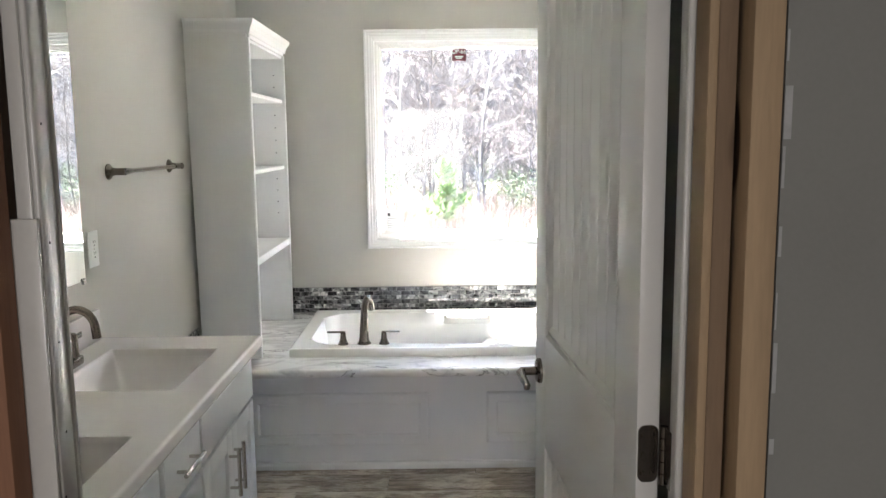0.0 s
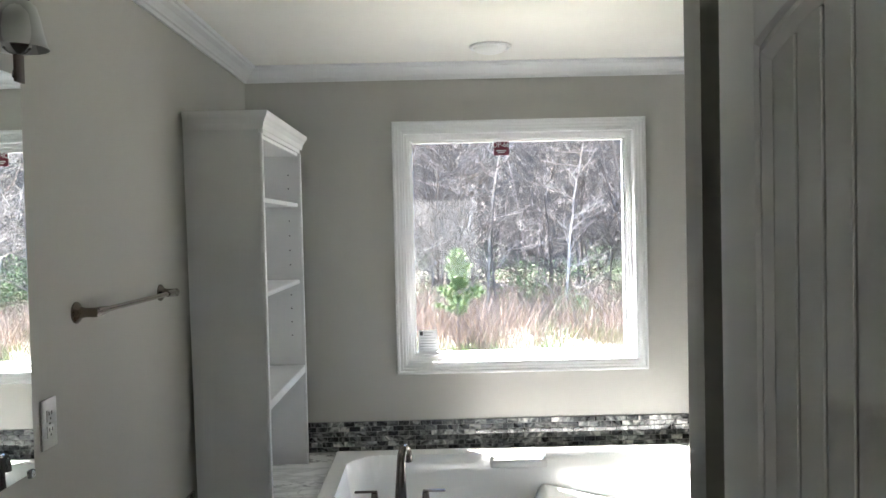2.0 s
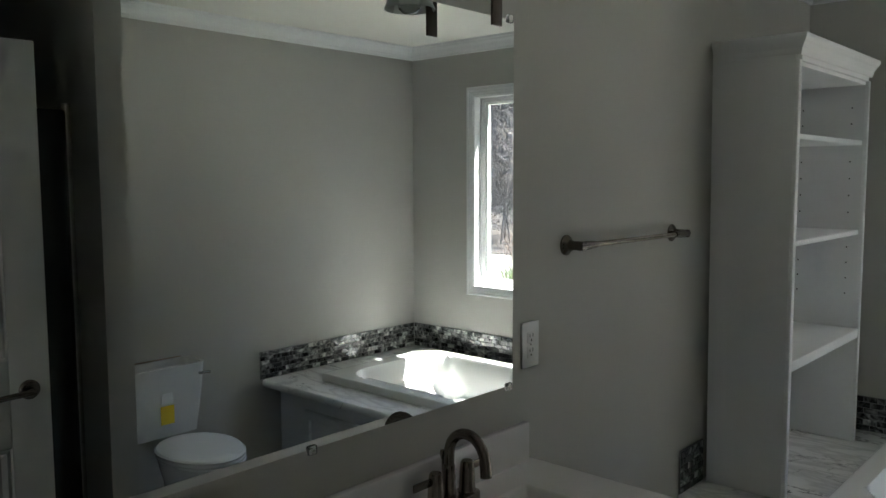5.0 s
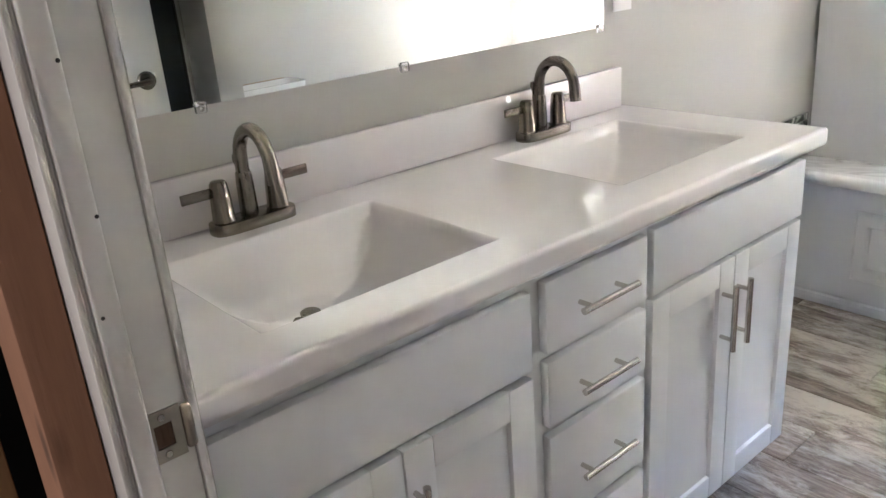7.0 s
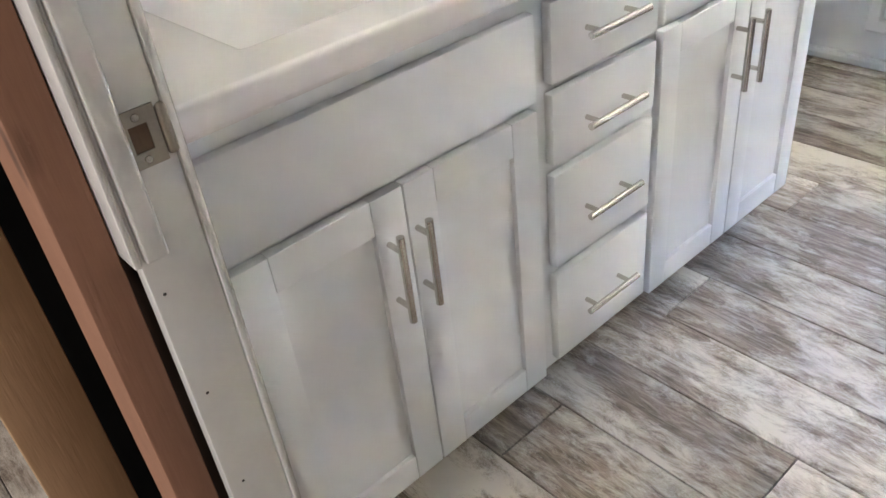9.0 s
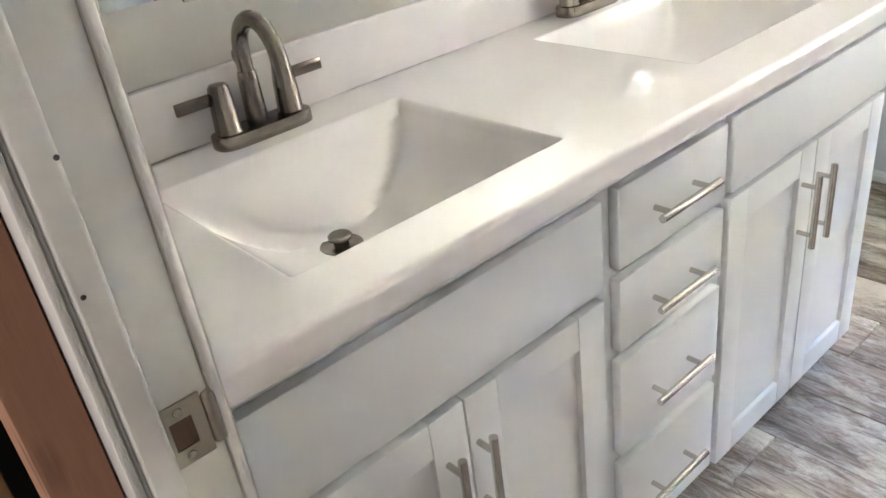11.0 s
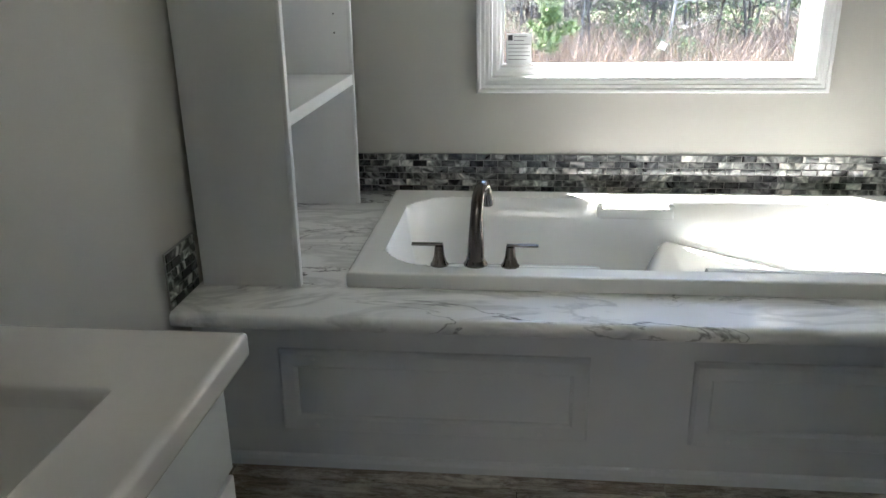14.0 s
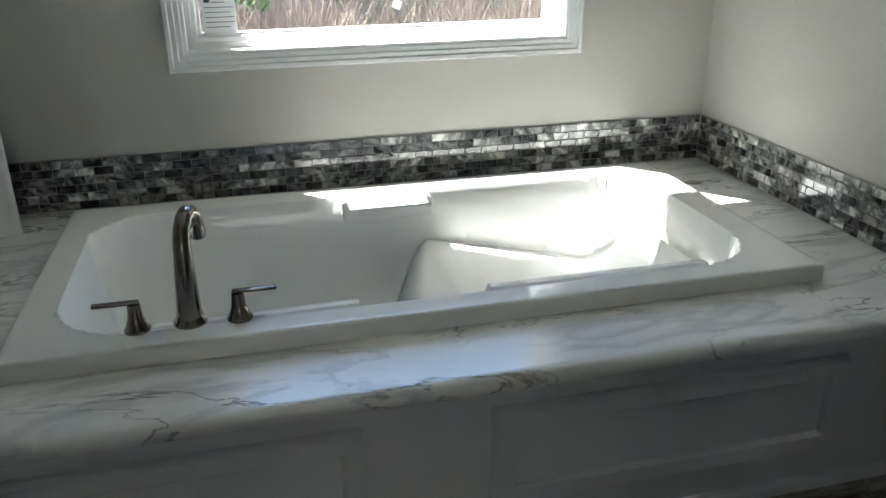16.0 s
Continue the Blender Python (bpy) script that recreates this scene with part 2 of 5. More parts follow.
OLDP = lumber_material("weathered pine", (0.40, 0.29, 0.18), (0.07, 0.04, 0.022), 0.15)
# near-black colour that stands in for the shade of the wall cavity
CAVSHADE = material("painted cavity shade", (0.012, 0.011, 0.010), 0.9, vary=0.3, scale=5)
# stud brown with the shade already put into its colour
SHADEDW = lumber_material("brown stud with painted shade", (0.12, 0.072, 0.045), (0.04, 0.022, 0.014))
BROWNP = lumber_material("brown aged pine", (0.24, 0.165, 0.105), (0.06, 0.035, 0.02), 0.12)
GREYB = material("grey unpainted gypsum", (0.24, 0.245, 0.235), 0.8, vary=0.05, scale=4, fine=150, bump=0.1)
MUD = material("pale joint compound", (0.42, 0.43, 0.44), 0.9, vary=0.15, scale=30, bump=0.3)
RED = material("maroon sticker", (0.16, 0.012, 0.03), 0.5, vary=0.02, bump=0)
PAPER = material("white paper label", (0.82, 0.83, 0.84), 0.6, vary=0.01, bump=0)
INK = material("dark print", (0.05, 0.05, 0.06), 0.7, vary=0.02, bump=0)
YELLOW = material("yellow label", (0.75, 0.55, 0.03), 0.5, vary=0.03, bump=0)
CLAY = material("unglazed tan china", (0.36, 0.27, 0.20), 0.7, vary=0.1)
PLANK, MARBLE, MOSAIC, PANE = plank_material(), marble_material(), mosaic_material(), pane_material()
MIRROR = material("silvered mirror", (0.86, 0.89, 0.875), 0.0, 1.0, vary=0.0, bump=0)
GREYGL = material("grey tinted shower glass", (0.035, 0.04, 0.04), 0.02, vary=0.0, bump=0, coat=0.6)
FROST = material("frosted ribbed glass", (0.78, 0.79, 0.77), 0.35, vary=0.03)
FROST.node_tree.nodes["Principled BSDF"].inputs["Transmission Weight"].default_value = 0.35
BULB = material("clear bulb glass", (0.95, 0.95, 0.95), 0.02, vary=0.0, bump=0)
BULB.node_tree.nodes["Principled BSDF"].inputs["Transmission Weight"].default_value = 0.95
DIFFUS = material("opal lens", (0.85, 0.85, 0.84), 0.3, vary=0.01, bump=0)


# ---- building helpers ----
def box(bm, x0, x1, y0, y1, z0, z1, bevel=0.0, seg=2):
    r = bmesh.ops.create_cube(bm, size=1.0, matrix=Matrix.LocRotScale(((x0 + x1) / 2, (y0 + y1) / 2, (z0 + z1) / 2), None, (x1 - x0, y1 - y0, z1 - z0)))
    if bevel:
        es = {e for v in r["verts"] for e in v.link_edges}
        bmesh.ops.bevel(bm, geom=list(es), offset=bevel, segments=seg, profile=0.5, affect="EDGES")
    return bm


def tube(bm, pts, radii, seg=12, cap=True):
    """A round bar along points, with a radius at each."""
    pts = [Vector(p) for p in pts]
    radii = radii if isinstance(radii, (list, tuple)) else [radii] * len(pts)
    rings, side = [], None
    for i, p in enumerate(pts):
        d = (pts[min(i + 1, len(pts) - 1)] - pts[max(i - 1, 0)]).normalized()
        if side is None:
            side = d.orthogonal().normalized()
        side = (side - d * side.dot(d)).normalized()
        up = d.cross(side)
        rings.append([bm.verts.new(p + radii[i] * (math.cos(a) * side + math.sin(a) * up)) for a in (2 * math.pi * k / seg for k in range(seg))])
    for a, b in zip(rings, rings[1:]):
        for k in range(seg):
            bm.faces.new((a[k], a[(k + 1) % seg], b[(k + 1) % seg], b[k]))
    if cap:
        bm.faces.new(rings[0][::-1])
        bm.faces.new(rings[-1])
    return bm


def prism(bm, outline, axis, lo, hi):
    """A flat outline, drawn out along an axis: x: (y, z), y: (x, z), z: (x, y)."""
    def at(p, q):
        return {"x": (q, p[0], p[1]), "y": (p[0], q, p[1]), "z": (p[0], p[1], q)}[axis]
    a, b = [bm.verts.new(at(p, lo)) for p in outline], [bm.verts.new(at(p, hi)) for p in outline]
    n = len(outline)
    bm.faces.new(a[::-1])
    bm.faces.new(b)
    for i in range(n):
        bm.faces.new((a[i], a[(i + 1) % n], b[(i + 1) % n], b[i]))
    bmesh.ops.recalc_face_normals(bm, faces=bm.faces)
    return bm


def lathe(bm, profile, centre, axis="z", seg=24):
    """A turned shape from (radius, height) pairs about a centre."""
    rings = []
    for r, h in profile:
        ring = []
        for k in range(seg):
            a = 2 * math.pi * k / seg
            c, s = r * math.cos(a), r * math.sin(a)
            v = {"z": (c, s, h), "x": (h, c, s), "y": (c, h, s)}[axis]
            ring.append(bm.verts.new(Vector(centre) + Vector(v)))
        rings.append(ring)
    for a, b in zip(rings, rings[1:]):
        for k in range(seg):
            bm.faces.new((a[k], a[(k + 1) % seg], b[(k + 1) % seg], b[k]))
    bm.faces.new(rings[0][::-1])
    bm.faces.new(rings[-1])
    bmesh.ops.recalc_face_normals(bm, faces=bm.faces)
    return bm


def smooth(ob, angle=35):
    me = ob.data
    me.polygons.foreach_set("use_smooth", [True] * len(me.polygons))
    me.set_sharp_from_angle(angle=radians(angle))
    return ob


def mesh(name, bm, mat):
    me = bpy.data.meshes.new(name)
    bm.to_mesh(me)
    bm.free()
    me.materials.append(mat)
    return me


def thing(name, label, category, at=(0, 0, 0), group=""):
    e = new(name)
    e.location = at
    e.empty_display_size = 0.05
    return tagged(e, label, category, group)


def part(name, bm, mat, parent, label="", flat=False):
    """One mesh object under a thing; the shape is given in world metres before the thing is turned."""
    ob = new(name, mesh(name, bm, mat))
    p, off = parent, Vector()
    while p:
        off += p.location
        p = p.parent
    ob.parent = parent
    ob.location = -off
    if not flat:
        smooth(ob)
    return tagged(ob, label)


def solo(name, bm, mat, label="", category="", kind="", flat=False):
    ob = new(name, mesh(name, bm, mat))
    if not flat:
        smooth(ob)
    return tagged(ob, label, category, "", kind)


def B():
    return bmesh.new()


def bx(*a, **k):
    return box(B(), *a, **k)


# ---- structure ----
RX, DY, WY, TOP = 2.475, 2.403, 6.0, 2.47   # right wall, door wall, window wall, ceiling
GX0, GX1, GZ0, GZ1 = 0.784, 1.950, 0.967, 2.130   # window opening inside its casing

bm = B()
box(bm, -1.6, 4.2, -2.6, DY - 0.05, -0.14, -0.012)
box(bm, -0.1, RX + 0.1, DY - 0.05, WY + 0.12, -0.14, -0.012)
floor = solo("floor", bm, SUBFL, "weathered white-washed wood plank floor", "floor", "structure", True)

bm = B()
for a in ((-0.1, GX0, -0.1, TOP), (GX1, RX + 0.1, -0.1, TOP), (GX0, GX1, -0.1, GZ0), (GX0, GX1, GZ1, TOP)):
    box(bm, a[0], a[1], WY, WY + 0.135, a[2], a[3])
solo("wall_window", bm, WALL, "greige painted wall around the picture window", "wall", "structure", True)
# unseen blocker, added and sized to trim the sun patch in the tub
bm = bx(-3.0, 1.17, 6.136, 6.555, 2.75, 2.87)
solo("sun_blocker", bm, TRIM, "unseen white board added above the window to trim the sun patch", "roof", "structure", True)
solo("wall_vanity", bx(-0.1, 0, DY - 0.13, WY, -0.1, TOP), WALL, "greige painted wall behind the vanity", "wall", "structure", True)
solo("wall_toilet", bx(RX, RX + 0.1, DY - 0.13, WY, -0.1, TOP), WALL, "greige painted wall beside the tub and toilet", "wall", "structure", True)
solo("wall_partition", bx(1.435, RX, 3.43, 3.525, -0.01, TOP), WALL, "greige partition wall end beside the open door", "wall", "structure", True)
bm = B()
box(bm, 0, 0.590, DY - 0.014, DY, -0.01, TOP)
box(bm, 1.511, RX, DY - 0.014, DY, -0.01, TOP)
box(bm, 0.590, 1.511, DY - 0.014, DY, 2.10, TOP)
solo("wall_door", bm, WALL, "wall board around the bathroom doorway", "wall", "structure", True)
solo("ceiling", bx(-0.1, RX + 0.1, DY - 0.13, WY + 0.13, TOP, TOP + 0.1), CEIL, "cream-white painted ceiling", "ceiling", "structure", True)

# hall in front of the doorway: plain walls, added lamp recess behind the walker
bm = B()
box(bm, -1.6, -1.5, -2.6, DY - 0.13, -0.1, TOP)
box(bm, 4.1, 4.2, -2.6, DY - 0.13, -0.1, TOP)
box(bm, -1.6, 0.2, -2.7, -2.6, -0.1, TOP)
box(bm, 1.6, 4.2, -2.7, -2.6, -0.1, TOP)
box(bm, 0.2, 1.6, -2.7, -2.6, -0.1, 0.8)
box(bm, 0.2, 1.6, -2.7, -2.6, 2.1, TOP)
box(bm, 0.2, 1.6, -2.7, -2.69, 0.8, 2.1)
solo("wall_hall", bm, WALL, "plain hall walls", "wall", "structure", True)
solo("ceiling_hall", bx(-1.6, 4.2, -2.7, DY - 0.13, TOP, TOP + 0.1), CEIL, "plain hall ceiling", "ceiling", "structure", True)
bm = B()
box(bm, 1.572, 4.1, 2.235, 2.25, 0, TOP)
hall_board = solo("wall_hall_board", bm, GREYB, "bare grey gypsum board with a rough edge", "wall", "structure", True)
bm = B()
box(bm, -1.5, 0.27, 2.2, 2.25, 0, TOP)
solo("wall_hall_side", bm, WALL, "plain hall wall beside the framing", "wall", "structure", True)


def crown(name, run, length, place):
    """Crown moulding with a cove between two beads."""
    prof = [(0, 0), (0.010, 0), (0.014, 0.012), (0.020, 0.016), (0.022, 0.024), (0.034, 0.040), (0.052, 0.052), (0.056, 0.060), (0.066, 0.063), (0.070, 0.075), (0.0, 0.075)]
    bm = B()
    ends = [[], []]
    for i, s in enumerate((0, length)):
        for d, h in prof:
            if run == "x":
                ends[i].append(bm.verts.new((s, WY - d, TOP - 0.075 + h)))
            elif place == "left":
                ends[i].append(bm.verts.new((d, DY + s, TOP - 0.075 + h)))
            else:
                ends[i].append(bm.verts.new((RX - d, DY + s, TOP - 0.075 + h)))
    n = len(prof)
    for i in range(n):
        bm.faces.new((ends[0][i], ends[0][(i + 1) % n], ends[1][(i + 1) % n], ends[1][i]))
    bmesh.ops.recalc_face_normals(bm, faces=bm.faces)
    return solo(name, bm, TRIM, "white crown moulding along the ceiling", "moulding", "structure", True)


crown("trim_crown_window", "x", RX, "")
crown("trim_crown_vanity", "y", WY - DY, "left")
crown("trim_crown_toilet", "y", WY - DY, "right")

# ---- window ----
win = tagged(new("window_1"), "square white picture window with a moulded casing", "window", "", "structure")


def frame_ring(name, x0, x1, z0, z1, prof, mat, parent, label=""):
    """A mitred square frame: prof gives (inward offset, y) pairs round the section."""
    bm = B()
    rings = []
    for off, y in prof:
        rings.append([bm.verts.new((x, y, z)) for x, z in ((x0 + off, z0 + off), (x1 - off, z0 + off), (x1 - off, z1 - off), (x0 + off, z1 - off))])
    n = len(rings)
    for i in range(n):
        a, b = rings[i], rings[(i + 1) % n]
        for k in range(4):
            bm.faces.new((a[k], a[(k + 1) % 4], b[(k + 1) % 4], b[k]))
    bmesh.ops.recalc_face_normals(bm, faces=bm.faces)
    return part(name, bm, mat, parent, label, True)


frame_ring("casing", 0.730, 2.005, 0.913, 2.188, [(0, WY), (0, WY - 0.012), (0.004, WY - 0.017), (0.014, WY - 0.017), (0.018, WY - 0.013), (0.030, WY - 0.014), (0.034, WY - 0.011), (0.046, WY - 0.011), (0.050, WY - 0.008), (0.056, WY - 0.008), (0.056, WY)], TRIM, win)
frame_ring("jamb_liner", GX0, GX1, GZ0, GZ1, [(-0.004, WY - 0.004), (0.004, WY - 0.004), (0.004, WY + 0.13), (-0.004, WY + 0.13)], TRIM, win)
frame_ring("window_frame", GX0 + 0.003, GX1 - 0.003, GZ0 + 0.003, GZ1 - 0.003, [(0, WY + 0.05), (0.016, WY + 0.05), (0.018, WY + 0.056), (0.030, WY + 0.058), (0.034, WY + 0.068), (0.042, WY + 0.070), (0.042, WY + 0.10), (0, WY + 0.10)], PLASTIC, win)
pane = part("pane", bx(GX0 + 0.035, GX1 - 0.035, WY + 0.078, WY + 0.082, GZ0 + 0.035, GZ1 - 0.035), PANE, win, "clear glass pane", True)
pane.visible_shadow = False


def letters(name, text, size, at, turn, mat, parent):
    cu = bpy.data.curves.new(name, "FONT")
    cu.body, cu.size, cu.extrude, cu.align_x, cu.align_y = text, size, 0.0003, "CENTER", "CENTER"
    tmp = new(name + "_tmp", cu)
    me = bpy.data.meshes.new_from_object(tmp)
    bpy.data.objects.remove(tmp)
    me.materials.append(mat)
    ob = new(name, me)
    ob.parent = parent
    ob.matrix_local = Matrix.Translation(Vector(at) - parent.location) @ turn
    return ob


FACE_Y = Euler((radians(90), 0, 0)).to_matrix().to_4x4()
GY = WY + 0.077
st = thing("sticker", "maroon and white rating sticker on the window glass", "sticker", (1.286, GY, 2.05))
part("backing", bx(1.247, 1.326, GY - 0.001, GY, 2.016, 2.050), RED, st, "", True)
part("header", bx(1.247, 1.326, GY - 0.001, GY, 2.0502, 2.088), RED, st, "", True)
letters("lettering", "DP-66", 0.040, (1.286, GY - 0.0016, 2.069), FACE_Y @ Matrix.Diagonal((0.82, 1, 1, 1)), PAPER, st)
for w, z in ((0.05, 2.040), (0.035, 2.031)):
    part("print_line", bx(1.286 - w / 2, 1.286 + w / 2, GY - 0.002, GY - 0.0012, z - 0.003, z + 0.003), PAPER, st, "", True)
lb = thing("energy_label", "white printed paper label on the lower window glass", "label", (0.885, GY, 1.07))
part("paper", bx(0.838, 0.934, GY - 0.001, GY, 1.010, 1.124), PAPER, lb, "", True)
part("emblem", bx(0.845, 0.862, GY - 0.002, GY - 0.0012, 1.098, 1.118), INK, lb, "", True)
for k, (a, b) in enumerate(((0.866, 0.915), (0.866, 0.905), (0.845, 0.928), (0.845, 0.920), (0.845, 0.928), (0.845, 0.928), (0.845, 0.915))):
    z = 1.112 - 0.014 * k
    part("print_line", bx(a, b, GY - 0.002, GY - 0.0012, z - 0.0009, z + 0.0009), INK, lb, "", True)
tg = thing("paper_tag", "small tilted white square tag on the glass", "sticker", (1.42, GY, 1.075))
o = part("paper", bx(1.406, 1.434, GY - 0.001, GY, 1.061, 1.089), PAPER, tg, "", True)
tg.rotation_euler = (0, radians(25), 0)

# ---- doorway and its framing ----
fr = tagged(new("door_frame"), "white glossy jamb of the bathroom doorway", "door frame", "", "structure")
part("jamb", bx(0.590, 0.611, 2.316, 2.3845, 0, 2.09, bevel=0.002), JAMB, fr)
part("jamb", bx(1.490, 1.511, 2.316, 2.3885, 0, 2.09, bevel=0.002), JAMB, fr)
part("head", bx(0.590, 1.511, 2.316, 2.3885, 2.09, 2.11, bevel=0.002), JAMB, fr)
part("stop", bx(0.611, 0.621, 2.319, 2.344, 0.803, 2.09, bevel=0.004, seg=3), JAMB, fr)
part("stop", bx(1.479, 1.490, 2.319, 2.344, 0, 2.09, bevel=0.004, seg=3), JAMB, fr)
part("edge_strip", bx(0.566, 0.620, 2.308, 2.3155, 0.803, 1.455, bevel=0.002), JAMB, fr, "short white filler strip on the jamb")
part("edge_bead", bx(0.575, 0.614, 2.3850, 2.3945, 0, 2.09, bevel=0.003), JAMB, fr)
for z in (0.33, 0.47, 0.62, 0.76, 1.06, 1.15, 1.28, 1.42, 1.58):
    part("nail_hole", lathe(B(), [(0.0018, 0), (0.002, 0.0006)], (0.6112 if z < 0.803 else 0.6212, 2.334 + 0.008 * math.sin(z * 40), z), "x", 8), BLACK, fr)
sp = thing("strike_plate", "satin nickel strike plate with two screws on the jamb", "strike plate", (0.612, 2.38, 0.919))
bm = B()
zc = 0.919
for a in ((2.338, 2.348, zc - 0.028, zc + 0.028), (2.366, 2.376, zc - 0.028, zc + 0.028), (2.348, 2.366, zc + 0.013, zc + 0.028), (2.348, 2.366, zc - 0.028, zc - 0.013)):
    box(bm, 0.6112, 0.6132, *a)
part("plate", bm, SATIN, sp, "", True)
part("lip", bx(0.601, 0.6152, 2.376, 2.3895, zc - 0.026, zc + 0.026, bevel=0.006, seg=4), SATIN, sp)
# flat patch for the hole, in the stud brown darkened as shade
part("latch_hole", bx(0.6111, 0.6118, 2.347, 2.367, zc - 0.014, zc + 0.014), SHADEDW, sp, "bare wood in the latch hole", True)
for dz in (-0.0205, 0.0205):
    part("screw", lathe(B(), [(0.0001, 0), (0.004, 0), (0.0035, 0.0012), (0.0001, 0.0015)], (0.6131, 2.357, zc + dz), "x", 12), STEEL, sp)


def stud(x0, x1, y0, y1, mat, label, z1=2.46):
    ob = solo("stud", bx(x0, x1, y0, y1, 0, z1, bevel=0.003, seg=2), mat, label, "stud")
    return ob


stud(0.494, 0.586, 2.262, 2.307, RUSTY, "reddish brown trimmer stud beside the door jamb")
stud(0.318, 0.406, 2.155, 2.248, PINE, "bare knotty pine stud at the unfinished opening")
# the dark of the gap is painted into this stud's colour
stud(0.43, 0.465, 2.31, 2.35, SHADEDW, "stud inside the unfinished wall, its colour darkened as shade")
# dark sheets put where the open cavity holds only shade
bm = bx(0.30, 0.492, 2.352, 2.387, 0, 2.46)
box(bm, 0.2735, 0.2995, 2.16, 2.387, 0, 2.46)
solo("wall_cavity_shade", bm, CAVSHADE, "black sheets standing in for the shade inside the open wall", "wall", "structure", True)
stud(1.487, 1.500, 2.262, 2.3145, OLDP, "bare pine stud edge beside the jamb")
stud(1.501, 1.526, 2.268, 2.3145, BROWNP, "brown stud face with old nail holes")
stud(1.531, 1.5695, 2.232, 2.30, OLDP, "bare pine stud against the grey board")
for k in range(26):
    z = 0.2 + k * 0.085 + random.uniform(-0.02, 0.02)
    part("joint_compound", bx(1.5725, 1.573 + random.uniform(0.0015, 0.009), 2.2338, 2.2347, z, z + random.uniform(0.02, 0.075)), MUD, hall_board, "", True)

# ---- the open door ----
door = tagged(new("door_1"), "open white door with arched plank panels", "door", "", "structure")
HX, HY = 1.4825, 2.415
DW, DT, DH = 0.813, 0.035, 2.05
door.location = (HX, HY, 0.012)
door.rotation_euler = (0, 0, radians(3.7))


def dpart(name, bm, mat, label="", flat=False, parent=None):
    ob = new(name, mesh(name, bm, mat))
    ob.parent = parent or door
    if not flat:
        smooth(ob)
    return tagged(ob, label)


# door's own frame: x from -DT (face to the vanity) to 0, y along its width, z up
A0, A1 = 0.118, DW - 0.118
dpart("stile", bx(-DT, 0, 0, A0, 0, DH, bevel=0.002), DOORP)
dpart("stile", bx(-DT, 0, A1, DW, 0, DH, bevel=0.002), DOORP)
dpart("bottom_rail", bx(-DT, 0, A0 + 0.0005, A1 - 0.0005, 0, 0.24, bevel=0.001), DOORP)
dpart("lock_rail", bx(-DT, 0, A0 + 0.0005, A1 - 0.0005, 0.80, 1.075, bevel=0.001), DOORP)
arch = [(A0 + 0.0005, DH), (A0 + 0.0005, 1.895)]
for k in range(1, 16):
    u = k / 16
    arch.append((A0 + u * (A1 - A0), 1.895 + 0.062 * math.sin(math.pi * u) ** 0.9))
arch += [(A1 - 0.0005, 1.895), (A1 - 0.0005, DH)]
dpart("top_rail", prism(B(), arch, "x", -DT, 0), DOORP, "", True)
# sloped moulding inside each opening, then the grooved field
for z0, z1, top in ((1.075, 1.895, True), (0.24, 0.80, False)):
    bm = B()
    outline = [(A0, z0), (A1, z0), (A1, z1)]
    if top:
        outline += [(A0 + u * (A1 - A0), z1 + 0.062 * math.sin(math.pi * u) ** 0.9) for u in (k / 16 for k in range(15, 0, -1))]
    outline += [(A0, z1)]
    cy, cz = (A0 + A1) / 2, (z0 + z1) / 2
    for sx, inn in ((-DT, 1), (0, -1)):
        rings = []
        for off, dep in ((0, 0), (0.006, 0.006), (0.016, 0.003), (0.032, 0.011)):
            ring = []
            for y, z in outline:
                yy = y + (off if y < cy else -off) * (1 if abs(y - cy) > 0.28 else abs(y - cy) / 0.29)
                zz = z + (off if z < cz else -off)
                ring.append(bm.verts.new((sx + inn * dep, yy, zz)))
            rings.append(ring)
        for a, b in zip(rings, rings[1:]):
            for i in range(len(outline)):
                bm.faces.new((a[i], a[(i + 1) % len(outline)], b[(i + 1) % len(outline)], b[i]))
    bmesh.ops.recalc_face_normals(bm, faces=bm.faces)
    dpart("panel_moulding", bm, DOORP, "", True)
    dpart("panel_core", bx(-DT + 0.0172, -0.0172, A0 + 0.001, A1 - 0.001, z0 + 0.001, z1 - 0.001), DOORP, "", True)
    n = 8
    y0, y1 = A0 + 0.030, A1 - 0.030
    step = (y1 - y0) / n
    for k in range(n):
        ya, yb = y0 + k * step, y0 + (k + 1) * step
        um, zt = ((ya + yb) / 2 - A0) / (A1 - A0), z1 - 0.026
        if top:
            zt = z1 + 0.062 * math.sin(math.pi * um) ** 0.9 - 0.030
        dpart("plank", bx(-DT + 0.0105, -0.0105, ya + 0.0026, yb - 0.0026, z0 + 0.026, zt, bevel=0.0022, seg=1), DOORP)
hd = dpart("door_lever", lathe(B(), [(0.0001, 0), (0.031, 0), (0.031, -0.006), (0.026, -0.011), (0.0105, -0.013), (0.0105, -0.050), (0.0001, -0.050)], (-DT, DW - 0.062, 0.975), "x", 28), DARKNI, "dark satin nickel lever")
dpart("grip", box(tube(B(), [(-DT - 0.045, DW - 0.062, 0.975), (-DT - 0.052, DW - 0.075, 0.975), (-DT - 0.053, DW - 0.125, 0.973), (-DT - 0.052, DW - 0.165, 0.970)], [0.0105, 0.0105, 0.009, 0.0085], 12), -DT - 0.060, -DT - 0.046, DW - 0.172, DW - 0.16, 0.961, 0.979, bevel=0.003), DARKNI, "", False, hd)
